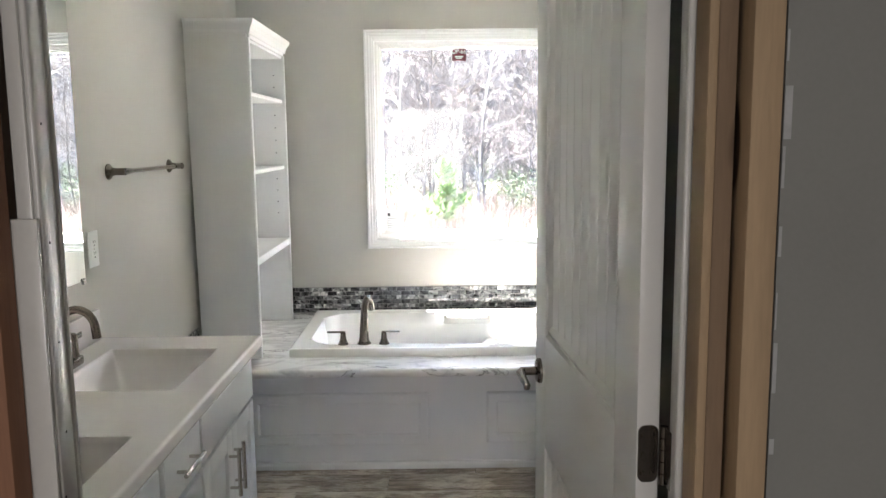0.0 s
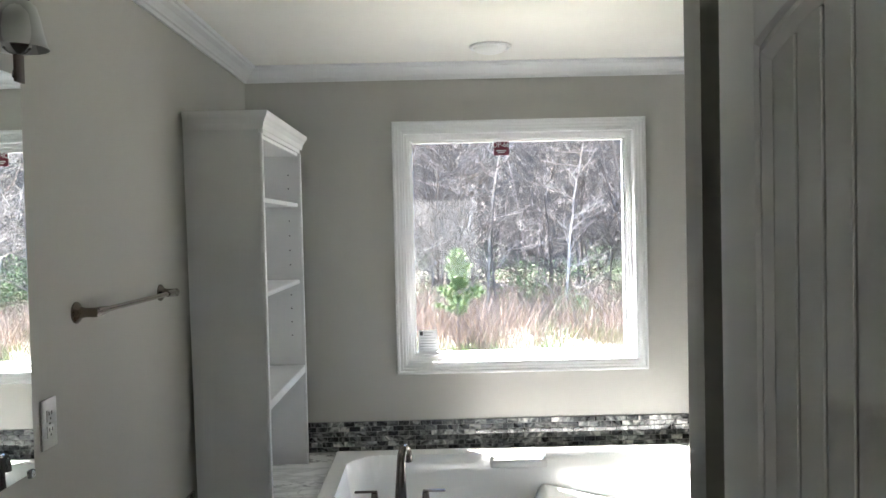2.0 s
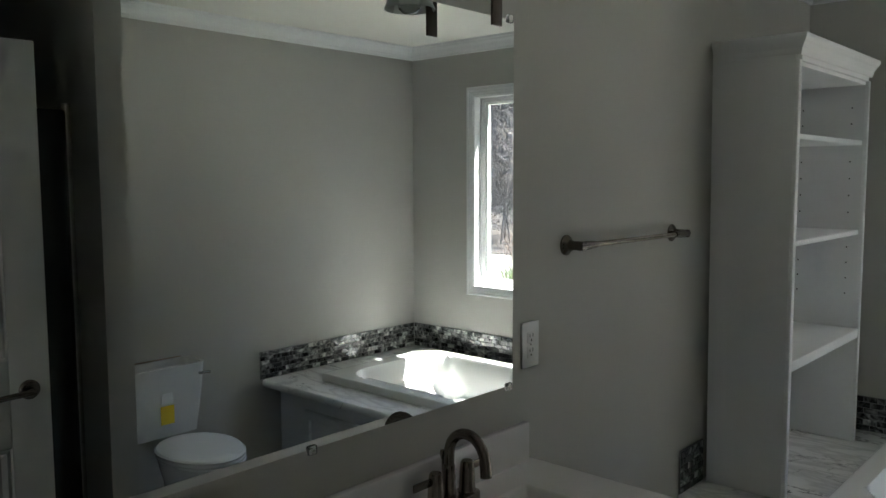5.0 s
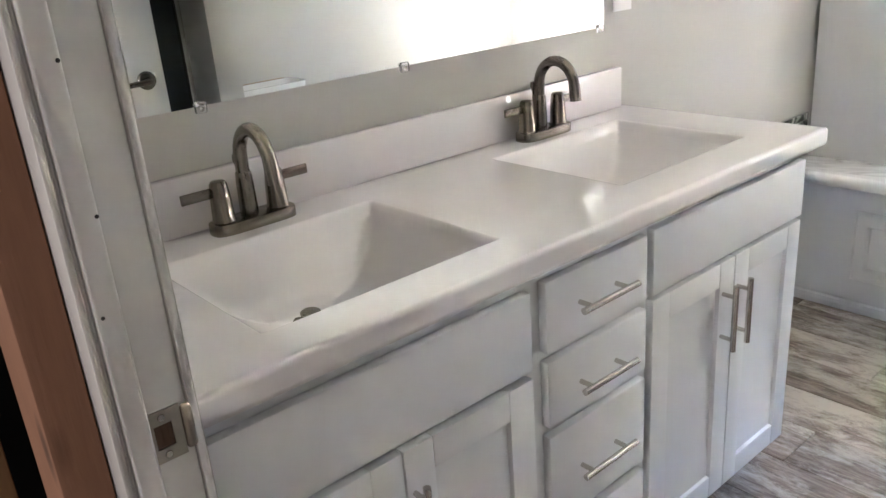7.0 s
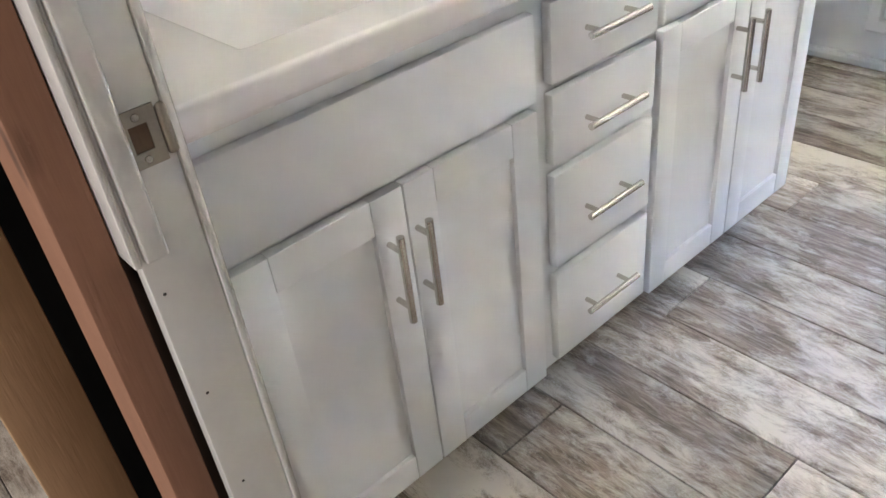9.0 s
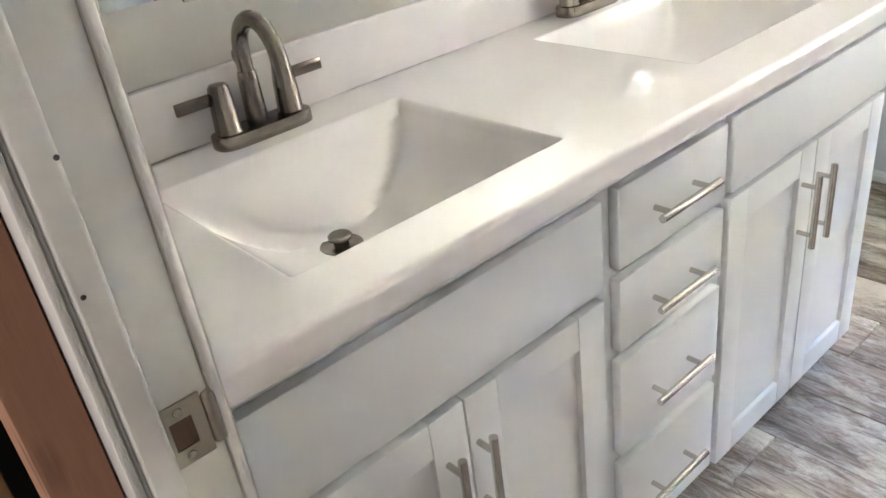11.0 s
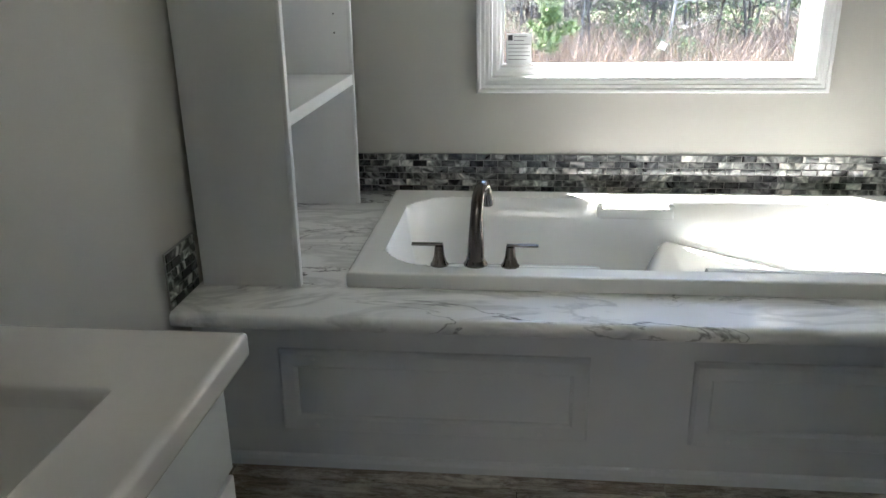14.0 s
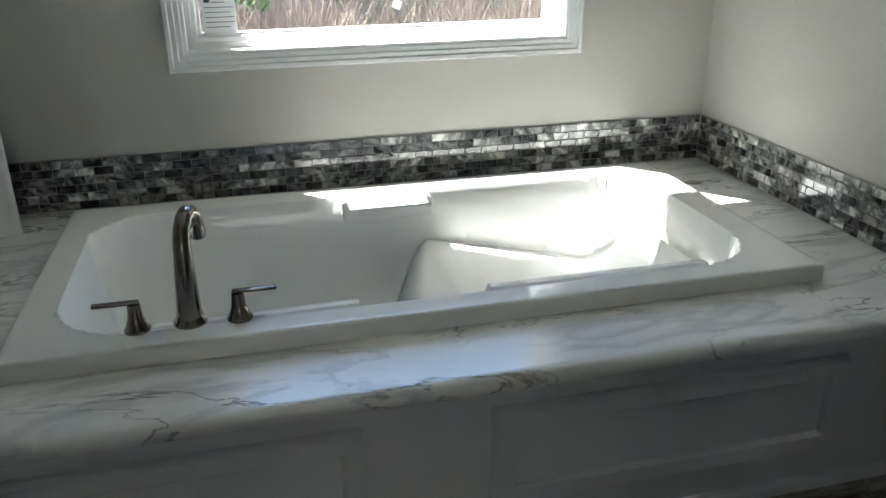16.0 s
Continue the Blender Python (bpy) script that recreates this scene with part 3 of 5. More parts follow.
for z in (0.22, 1.065, 1.83):
    bm = box(B(), -DT + 0.002, -0.002, -0.0025, -0.0003, z - 0.045, z + 0.045)
    bmesh.ops.bevel(bm, geom=[e for e in bm.edges if abs(e.verts[0].co.y - e.verts[1].co.y) > 0.001], offset=0.011, segments=4, profile=0.5, affect="EDGES")
    h = dpart("hinge", bm, DARKNI, "dark nickel hinge", True)
    for k in range(5):
        dpart("knuckle", tube(B(), [(0.004, -0.009, z - 0.046 + 0.0186 * k), (0.004, -0.009, z - 0.029 + 0.0186 * k)], 0.0062, 12), DARKNI, "", False, h)
    dpart("jamb_leaf", bx(0.0045, 0.0065, -0.052, -0.014, z - 0.045, z + 0.045, bevel=0.0009), DARKNI, "", False, h)
    for dx in (-0.026, -0.011):
        for dz in (-0.03, 0.0, 0.03):
            dpart("screw", lathe(B(), [(0.0035, 0), (0.003, -0.0008), (0.0001, -0.001)], (dx, -0.0026, z + dz), "y", 10), DARKNI, "", False, h)

# ---- shower enclosure behind the door ----
sh = thing("shower_enclosure", "framed shower enclosure with grey glass and bright metal posts", "shower", (1.63, 2.9, 0))
part("curb", bx(1.60, 1.68, 2.42, 3.425, 0.001, 0.11, bevel=0.008), ACRYL, sh, "white acrylic curb")
part("pane", bx(1.634, 1.640, 2.46, 3.30, 0.135, 1.88), GREYGL, sh, "grey tinted glass pane", True)
part("pane", bx(1.648, 1.654, 3.32, 3.405, 0.135, 1.88), GREYGL, sh, "grey tinted glass pane", True)
for ya, yb in ((2.425, 2.46), (3.285, 3.312), (3.405, 3.425)):
    part("post", bx(1.622, 1.662, ya, yb, 0.1105, 1.90, bevel=0.004), STEEL, sh)
for za, zb in ((0.1105, 0.135), (1.88, 1.905)):
    part("rail", bx(1.626, 1.658, 2.4605, 3.2845, za, zb, bevel=0.003), STEEL, sh)
part("pull_knob", lathe(B(), [(0.012, 0), (0.008, -0.012), (0.018, -0.024), (0.016, -0.034), (0.0001, -0.036)], (1.6335, 3.24, 1.0), "x", 20), CHROME, sh, "chrome knob")

# ---- tub surround ----
DK = 0.522   # deck height
TX0, TX1, TY0, TY1 = 0.428, 2.212, 4.992, 5.878   # outer rim of the tub
hx0, hx1, hy0, hy1 = TX0 + 0.03, TX1 - 0.03, TY0 + 0.03, TY1 - 0.03
FY = 4.778
deck = thing("tub_deck", "white marble-look deck with grey veins and rounded edge", "deck", (1.2, 5.4, DK - 0.043))
gx, gy = (0.002, hx0, hx1, RX - 0.002), (FY + 0.0225, hy0, hy1, WY - 0.002)
bm = B()
lev = [[[bm.verts.new((x, y, z)) for y in gy] for x in gx] for z in (DK - 0.043, DK)]
for i in range(3):
    for j in range(3):
        if (i, j) != (1, 1):
            for k in (0, 1):
                bm.faces.new((lev[k][i][j], lev[k][i + 1][j], lev[k][i + 1][j + 1], lev[k][i][j + 1]))
outer = [(i, 0) for i in range(3)] + [(3, j) for j in range(3)] + [(i, 3) for i in range(3, 0, -1)] + [(0, j) for j in range(3, 0, -1)]
for ring in (outer, [(1, 1), (2, 1), (2, 2), (1, 2)]):
    for a, b in zip(ring, ring[1:] + ring[:1]):
        bm.faces.new((lev[0][a[0]][a[1]], lev[0][b[0]][b[1]], lev[1][b[0]][b[1]], lev[1][a[0]][a[1]]))
bmesh.ops.recalc_face_normals(bm, faces=bm.faces)
part("slab", bm, MARBLE, deck, "", True)
edge = [(FY + 0.022, DK), (FY + 0.016, DK), (FY + 0.007, DK - 0.003), (FY + 0.001, DK - 0.011), (FY, DK - 0.021), (FY + 0.002, DK - 0.032), (FY + 0.009, DK - 0.040), (FY + 0.022, DK - 0.043)]
part("nosing", prism(B(), edge, "x", 0.002, RX - 0.002), MARBLE, deck)
ap = thing("tub_apron", "white panelled apron below the marble tub deck", "apron", (1.2, 4.9, 0))
part("board", bx(0.003, RX - 0.003, 4.90, 4.918, 0.0, DK - 0.0435), APRON, ap, "", True)
for x0, x1 in ((0.247, 1.100), (1.371, 2.236)):
    z0, z1, w = 0.124, 0.374, 0.052
    p = frame_ring("access_panel", x0, x1, z0, z1, [(0, 4.8998), (0, 4.888), (0.003, 4.882), (0.009, 4.876), (w - 0.009, 4.876), (w - 0.003, 4.880), (w, 4.888), (w, 4.8998)], APRON, ap)
    part("panel_field", bx(x0 + w - 0.001, x1 - w + 0.001, 4.8885, 4.8998, z0 + w - 0.001, z1 - w + 0.001), APRON, p, "", True)
    for sx, sz in ((x0 + 0.1, z0 + 0.02), (x1 - 0.13, z0 + 0.02), (x0 + 0.1, z1 - 0.02), (x1 - 0.13, z1 - 0.02)):
        q = new("screw_cap", mesh("screw_cap", lathe(B(), [(0.007, 0), (0.006, -0.0018), (0.0001, -0.0022)], (sx, 4.8758, sz), "y", 12), PLASTIC))
        q.parent = p
        smooth(q)
part("shoe_moulding", prism(B(), [(4.8995, 0.0), (4.884, 0.0), (4.884, 0.02), (4.888, 0.032), (4.8995, 0.036)], "x", 0.003, RX - 0.003), APRON, ap, "", True)

# ---- tub ----
RIM = 0.565


def sd_round(x, y, x0, x1, y0, y1, r):
    """Signed distance inside a rounded box: positive inside."""
    cx, cy, hx, hy = (x0 + x1) / 2, (y0 + y1) / 2, (x1 - x0) / 2 - r, (y1 - y0) / 2 - r
    dx, dy = abs(x - cx) - hx, abs(y - cy) - hy
    return r - (math.hypot(max(dx, 0), max(dy, 0)) + min(max(dx, dy), 0))


def ease(a, b, v):
    t = min(1, max(0, (v - a) / (b - a)))
    return t * t * (3 - 2 * t)


def tub_height(x, y):
    """The tub's upper surface: flat rim, sloping walls, moulded seat, arm rests and a soap pocket."""
    ix0, ix1, iy0, iy1 = 0.505, 2.108, 5.065, 5.775
    d = sd_round(x, y, ix0, ix1, iy0, iy1, 0.17)
    if d <= 0:
        z = RIM
    else:
        left, right = x - ix0, ix1 - x
        run = 0.11
        t = min(1.0, d / run)
        z = RIM - 0.40 * (1 - (1 - t) ** 2.4)
        # raised lounging seat: a plateau with an oblique back and a sloping end
        floor_z = 0.42 - 0.22 * min(0.6, max(0.0, x - 1.43))
        back = ease(5.748, 5.779, y)
        end = min(1.0, max(0.0, (x - 1.86) / 0.255)) ** 3.4
        seat = floor_z + (RIM - floor_z) * max(back, end)
        front = ease(0.0, 0.16, x - (1.165 + 0.26 * (y - 5.33)))
        seat = RIM - 0.40 + (seat - RIM + 0.40) * front * ease(0.0, 0.03, d)
        z = max(z, min(seat, RIM - 0.004))
        # arm rests along the front rim
        z_arm = RIM - 0.012
        arm = ease(5.145, 5.125, y) * (1 - ease(1.13, 1.165, x) * (1 - ease(1.395, 1.43, x)))
        z = z + (z_arm - z) * arm * ease(0.0, 0.03, d) * ease(0.62, 0.70, x) * ease(2.05, 1.97, x)
    # pocket in the back rim
    q = sd_round(x, y, 1.19, 1.425, 5.742, 5.815, 0.025)
    if q > 0:
        z = min(z, RIM - 0.036 * ease(0, 0.012, q))
    return z


tub = thing("bathtub", "white acrylic drop-in tub with a moulded seat", "bathtub", (1.32, 5.43, DK))
bm = B()
nx, ny = 178, 88
xs = [TX0 + 0.006 + (TX1 - TX0 - 0.012) * i / nx for i in range(nx + 1)]
ys = [TY0 + 0.006 + (TY1 - TY0 - 0.012) * j / ny for j in range(ny + 1)]
grid = [[bm.verts.new((x, y, tub_height(x, y))) for y in ys] for x in xs]
for i in range(nx):
    for j in range(ny):
        bm.faces.new((grid[i][j], grid[i + 1][j], grid[i + 1][j + 1], grid[i][j + 1]))
loop = [grid[i][0] for i in range(nx + 1)] + [grid[nx][j] for j in range(1, ny + 1)] + [grid[i][ny] for i in range(nx - 1, -1, -1)] + [grid[0][j] for j in range(ny - 1, 0, -1)]
low = None
for grow, drop in ((0.0042, 0.0018), (0.006, 0.006), (0.006, RIM - DK - 0.0005)):
    ring = []
    for v in loop:
        ox = grow if v.co.x > xs[-1] - 1e-6 else (-grow if v.co.x < xs[0] + 1e-6 else 0)
        oy = grow if v.co.y > ys[-1] - 1e-6 else (-grow if v.co.y < ys[0] + 1e-6 else 0)
        ring.append(bm.verts.new((v.co.x + ox, v.co.y + oy, RIM - drop)))
    a = low or loop
    for k in range(len(loop)):
        bm.faces.new((a[k], a[(k + 1) % len(loop)], ring[(k + 1) % len(loop)], ring[k]))
    low = ring
bmesh.ops.recalc_face_normals(bm, faces=bm.faces)
shell = part("shell", bm, ACRYL, tub)
smooth(shell, 50)
bm = B()
box(bm, 1.178, 1.437, 5.698, 5.800, RIM - 0.050, RIM - 0.036, bevel=0.006, seg=3)
box(bm, 1.178, 1.437, 5.694, 5.712, RIM - 0.050, RIM - 0.014, bevel=0.007, seg=3)
box(bm, 1.174, 1.194, 5.696, 5.800, RIM - 0.050, RIM - 0.003, bevel=0.007, seg=3)
box(bm, 1.421, 1.441, 5.696, 5.800, RIM - 0.050, RIM - 0.003, bevel=0.007, seg=3)
part("soap_pocket", bm, ACRYL, tub)
ov = part("overflow_plate", tube(B(), [(0.535, 5.20, 0.462), (0.548, 5.203, 0.458)], [0.030, 0.024], 20), CHROME, tub, "chrome overflow plate")

tf = thing("tub_faucet", "dark nickel roman tub faucet with two lever handles", "faucet", (0.78, 5.08, RIM))
arc = []
for k in range(22):
    u = k / 21
    if u < 0.62:
        w = u / 0.62
        arc.append((0.782 + 0.004 * w, 5.076 - 0.012 * math.sin(w * 2.2), RIM + 0.004 + 0.155 * w))
    else:
        a = math.pi * (u - 0.62) / 0.38 * 0.98
        arc.append((0.786 + 0.013 * (1 - math.cos(a)) / 2 * 2, 5.0665 + 0.050 * (1 - math.cos(a)), RIM + 0.159 + 0.068 * math.sin(a) - 0.012 * (u - 0.62) / 0.38))
part("spout", tube(B(), arc, [0.026 - 0.010 * min(1, k / 15) for k in range(22)], 18), DARKNI, tf)
part("spout_base", lathe(B(), [(0.034, 0), (0.034, 0.004), (0.028, 0.012), (0.0255, 0.024), (0.0001, 0.026)], (0.782, 5.076, RIM + 0.0005), "z", 24), DARKNI, tf)
for hx, s in ((0.680, -1), (0.880, 1)):
    hb = part("handle", lathe(B(), [(0.026, 0), (0.026, 0.004), (0.021, 0.010), (0.015, 0.030), (0.0125, 0.058), (0.0001, 0.060)], (hx, 5.068, RIM + 0.0005), "z", 22), DARKNI, tf)
    q = part("blade", bx(min(hx - 0.011 * s, hx + 0.078 * s), max(hx - 0.011 * s, hx + 0.078 * s), 5.061, 5.075, RIM + 0.058, RIM + 0.0655, bevel=0.0025), DARKNI, hb)

# ---- shelf tower ----
tw = thing("shelf_tower", "tall white open shelf tower standing on the tub deck", "shelf unit", (0.14, 5.4, DK))
SX, SY0, SY1, SZ = 0.287, 4.982, 5.835, 2.085
part("side_panel", prism(B(), [(0.017, DK + 0.0005), (SX - 0.001, DK + 0.0005), (SX - 0.001, SZ), (0.002, SZ)], "y", SY0, SY0 + 0.018), TOWERP, tw, "", True)
part("side_panel", bx(0.017, SX - 0.001, SY1 - 0.018, SY1, DK + 0.0005, SZ), TOWERP, tw, "", True)
part("back_panel", bx(0.017, 0.023, SY0 + 0.018, SY1 - 0.018, DK + 0.0005, SZ), TOWERP, tw, "", True)
part("stile", bx(SX - 0.001, SX + 0.012, SY0 - 0.001, SY0 + 0.024, DK + 0.0005, SZ - 0.06, bevel=0.0015), TOWERP, tw)
part("stile", bx(SX - 0.001, SX + 0.012, SY1 - 0.024, SY1 + 0.001, DK + 0.0005, SZ - 0.06, bevel=0.0015), TOWERP, tw)
part("top_rail", bx(SX - 0.001, SX + 0.011, SY0 + 0.0245, SY1 - 0.0245, SZ - 0.062, SZ, bevel=0.001), TOWERP, tw)
part("top_panel", bx(0.008, SX - 0.001, SY0 + 0.018, SY1 - 0.018, SZ - 0.075, SZ - 0.057), TOWERP, tw, "", True)
for z, th in ((1.785, 0.018), (1.418, 0.018), (1.006, 0.036)):
    f = SX + (0.010 if th > 0.02 else -0.006)
    part("shelf", bx(0.0145, f, SY0 + (0.0245 if th > 0.02 else 0.019), SY1 - (0.0245 if th > 0.02 else 0.019), z - th, z, bevel=0.001), TOWERP, tw)
for side, s in ((SY0 + 0.0181, 1), (SY1 - 0.0181, -1)):
    for px in (0.045, 0.238):
        for z in (1.92, 1.855, 1.70, 1.63, 1.56, 1.49, 1.345, 1.28, 1.215, 1.15):
            part("pin_hole", lathe(B(), [(0.0032, 0), (0.0032, 0.0004 * s)], (px, side, z), "y", 8), BLACK, tw, "", True)
bm = B()
prof = [(0.0, -0.045), (0.004, -0.045), (0.007, -0.036), (0.009, -0.024), (0.017, -0.008), (0.023, 0.000), (0.027, 0.010), (0.027, 0.022), (0.0, 0.022)]
rings = []
for d, h in prof:
    rings.append([bm.verts.new(p) for p in ((0.008, SY0 - d, SZ + h), (SX + 0.012 + d, SY0 - d, SZ + h), (SX + 0.012 + d, SY1 + d, SZ + h), (0.008, SY1 + d, SZ + h))])
for a, b in zip(rings, rings[1:]):
    for k in range(3):
        bm.faces.new((a[k], a[k + 1], b[k + 1], b[k]))
bm.faces.new(rings[-1])
bmesh.ops.recalc_face_normals(bm, faces=bm.faces)
part("cornice", bm, TOWERP, tw, "", True)

# ---- vanity ----
CT = 0.905
va = thing("vanity_cabinet", "white double vanity cabinet with shaker doors and drawers", "vanity", (0.25, 3.15, 0))
VX = 0.494
V0, V1 = DY + 0.004, 3.888
part("side_panel", bx(0.004, VX, V0, V0 + 0.016, 0.095, 0.862), CABP, va, "", True)
part("side_panel", bx(0.004, VX, V1 - 0.016, V1, 0.095, 0.862), CABP, va, "", True)
part("back_panel", bx(0.004, 0.012, V0 + 0.016, V1 - 0.016, 0.095, 0.862), CABP, va, "", True)
part("bottom_panel", bx(0.012, VX, V0 + 0.016, V1 - 0.016, 0.095, 0.112), CABP, va, "", True)
part("face_frame", bx(VX - 0.018, VX, V0 + 0.016, V1 - 0.016, 0.112, 0.862), CABP, va, "", True)
part("toe_kick", bx(0.004, 0.42, V0, V1, 0.001, 0.0945), CABP, va, "", True)


def pull(parent, a, b):
    """Bar pull with two posts."""
    a, b = Vector(a), Vector(b)
    d = (b - a).normalized()
    q = part("pull", tube(B(), [a, b], 0.006, 14), STEEL, parent, "stainless bar pull")
    L = (b - a).length
    for s in (0.17, 0.83):
        c = a + d * L * s
        part("post", tube(B(), [(FRONT + 0.0003, c.y, c.z), (c.x - 0.003, c.y, c.z)], 0.0045, 10), STEEL, q)


FRONT = VX + 0.019


def slab(name, y0, y1, z0, z1):
    return part(name, bx(VX + 0.0005, FRONT, y0, y1, z0, z1, bevel=0.003), CABP, va)


def shaker(y0, y1, z0, z1, w=0.056):
    bm = B()
    box(bm, VX + 0.0005, FRONT, y0, y0 + w, z0, z1, bevel=0.002)
    box(bm, VX + 0.0005, FRONT, y1 - w, y1, z0, z1, bevel=0.002)
    box(bm, VX + 0.0005, FRONT - 0.0004, y0 + w, y1 - w, z0, z0 + w, bevel=0.002)
    box(bm, VX + 0.0005, FRONT - 0.0004, y0 + w, y1 - w, z1 - w, z1, bevel=0.002)
    box(bm, VX + 0.0005, FRONT - 0.010, y0 + w - 0.001, y1 - w + 0.001, z0 + w - 0.001, z1 - w + 0.001)
    return part("cabinet_door", bm, CABP, va)


slab("false_front", 2.428, 2.978, 0.682, 0.822)
slab("false_front", 3.308, 3.886, 0.697, 0.830)
for z0, z1, zp in ((0.697, 0.826, 0.764), (0.553, 0.680, 0.611), (0.343, 0.533, 0.436), (0.118, 0.322, 0.221)):
    dr = slab("drawer", 3.013, 3.288, z0, z1)
    pull(dr, (FRONT + 0.030, 3.071, zp), (FRONT + 0.030, 3.220, zp))
for y0, y1, z1, yp, zp in ((2.428, 2.701, 0.668, 2.664, 0.540), (2.7035, 2.977, 0.668, 2.717, 0.541), (3.308, 3.600, 0.687, 3.556, 0.565), (3.603, 3.884, 0.687, 3.614, 0.564)):
    d = shaker(y0, y1, 0.102, z1)
    yy = y1 - 0.03 if yp < (y0 + y1) / 2 + 0.2 and yp > (y0 + y1) / 2 else y0 + 0.03
    pull(d, (FRONT + 0.030, yp, zp - 0.075), (FRONT + 0.030, yp, zp + 0.075))

# countertop: one moulded sheet with two bowls
CX, CY0, CY1 = 0.549, DY + 0.003, 3.897
SINKS = ((0.122, 0.464, 2.542, 2.968), (0.106, 0.446, 3.298, 3.735))


def top_height(x, y):
    for x0, x1, y0, y1 in SINKS:
        d = sd_round(x, y, x0, x1, y0, y1, 0.012)
        if d > 0:
            u, v = (x - x0) / (x1 - x0), (y - y0) / (y1 - y0)
            trough = 1 - abs(2 * v - 1) ** 2.3
            wall = min(u / 0.26, (1 - u) / 0.09)
            return CT - 0.132 * ease(-0.004, 0.017, d) * max(0.0, min(trough, wall, 1.0))
    return CT


vt = thing("double_sink_counter", "glossy white cultured marble top with two moulded sinks", "countertop", (0.25, 3.15, 0.863))
bm = B()


def steps(lo, hi, marks, n):
    """Even steps with extra lines close to the marks."""
    s = {round(lo + (hi - lo) * i / n, 4) for i in range(n + 1)}
    for m in marks:
        s |= {round(m + o, 4) for o in (-0.016, -0.011, -0.006, -0.002, 0.0015, 0.004, 0.007, 0.012, 0.017)} if lo < m < hi else set()
    out = sorted(v for v in s if lo <= v <= hi)
    return out


cxs = sorted(set(steps(0.003, CX - 0.008, [0.106, 0.122, 0.446, 0.464], 56)) | {CX - 0.0105})
cys = steps(CY0, CY1 - 0.008, [2.542, 2.968, 3.298, 3.735], 140)
g = [[bm.verts.new((x, y, top_height(x, y))) for y in cys] for x in cxs]
for i in range(len(cxs) - 1):
    for j in range(len(cys) - 1):
        bm.faces.new((g[i][j], g[i + 1][j], g[i + 1][j + 1], g[i][j + 1]))
rim_line = [g[-1][j] for j in range(len(cys))] + [g[i][-1] for i in range(len(cxs) - 2, -1, -1)]
prev = rim_line
for grow, drop in ((0.004, 0.001), (0.007, 0.004), (0.008, 0.008), (0.008, 0.0105), (0.008, 0.0315), (0.008, 0.034), (0.005, 0.040), (0.0, 0.042), (-0.12, 0.042)):
    ring = []
    for v in rim_line:
        ox = grow if v.co.x > cxs[-1] - 1e-6 else 0
        oy = grow if v.co.y > cys[-1] - 1e-6 else 0
        ring.append(bm.verts.new((v.co.x + ox, v.co.y + oy, CT - drop)))
    for k in range(len(ring) - 1):
        bm.faces.new((prev[k], prev[k + 1], ring[k + 1], ring[k]))
    prev = ring
bmesh.ops.recalc_face_normals(bm, faces=bm.faces)
smooth(part("top", bm, STONE, vt), 40)
part("backsplash", bx(0.003, 0.022, CY0, 3.866, CT + 0.0005, CT + 0.103, bevel=0.003), STONE, vt)
for x0, x1, y0, y1 in SINKS:
    yc, xd = (y0 + y1) / 2 - 0.012, 0.236
    zd = top_height(xd, yc)
    dn = part("drain", lathe(B(), [(0.0001, 0.001), (0.017, 0.001), (0.0185, 0.0005), (0.030, 0.0035), (0.0315, 0.002), (0.032, -0.004)], (xd, yc, zd + 0.001), "z", 26), NICKEL, vt, "brushed nickel drain")
    part("stopper", lathe(B(), [(0.011, 0), (0.011, 0.010), (0.017, 0.0125), (0.0175, 0.0165), (0.015, 0.0185), (0.0001, 0.019)], (xd, yc, zd + 0.0015), "z", 24), NICKEL, dn)


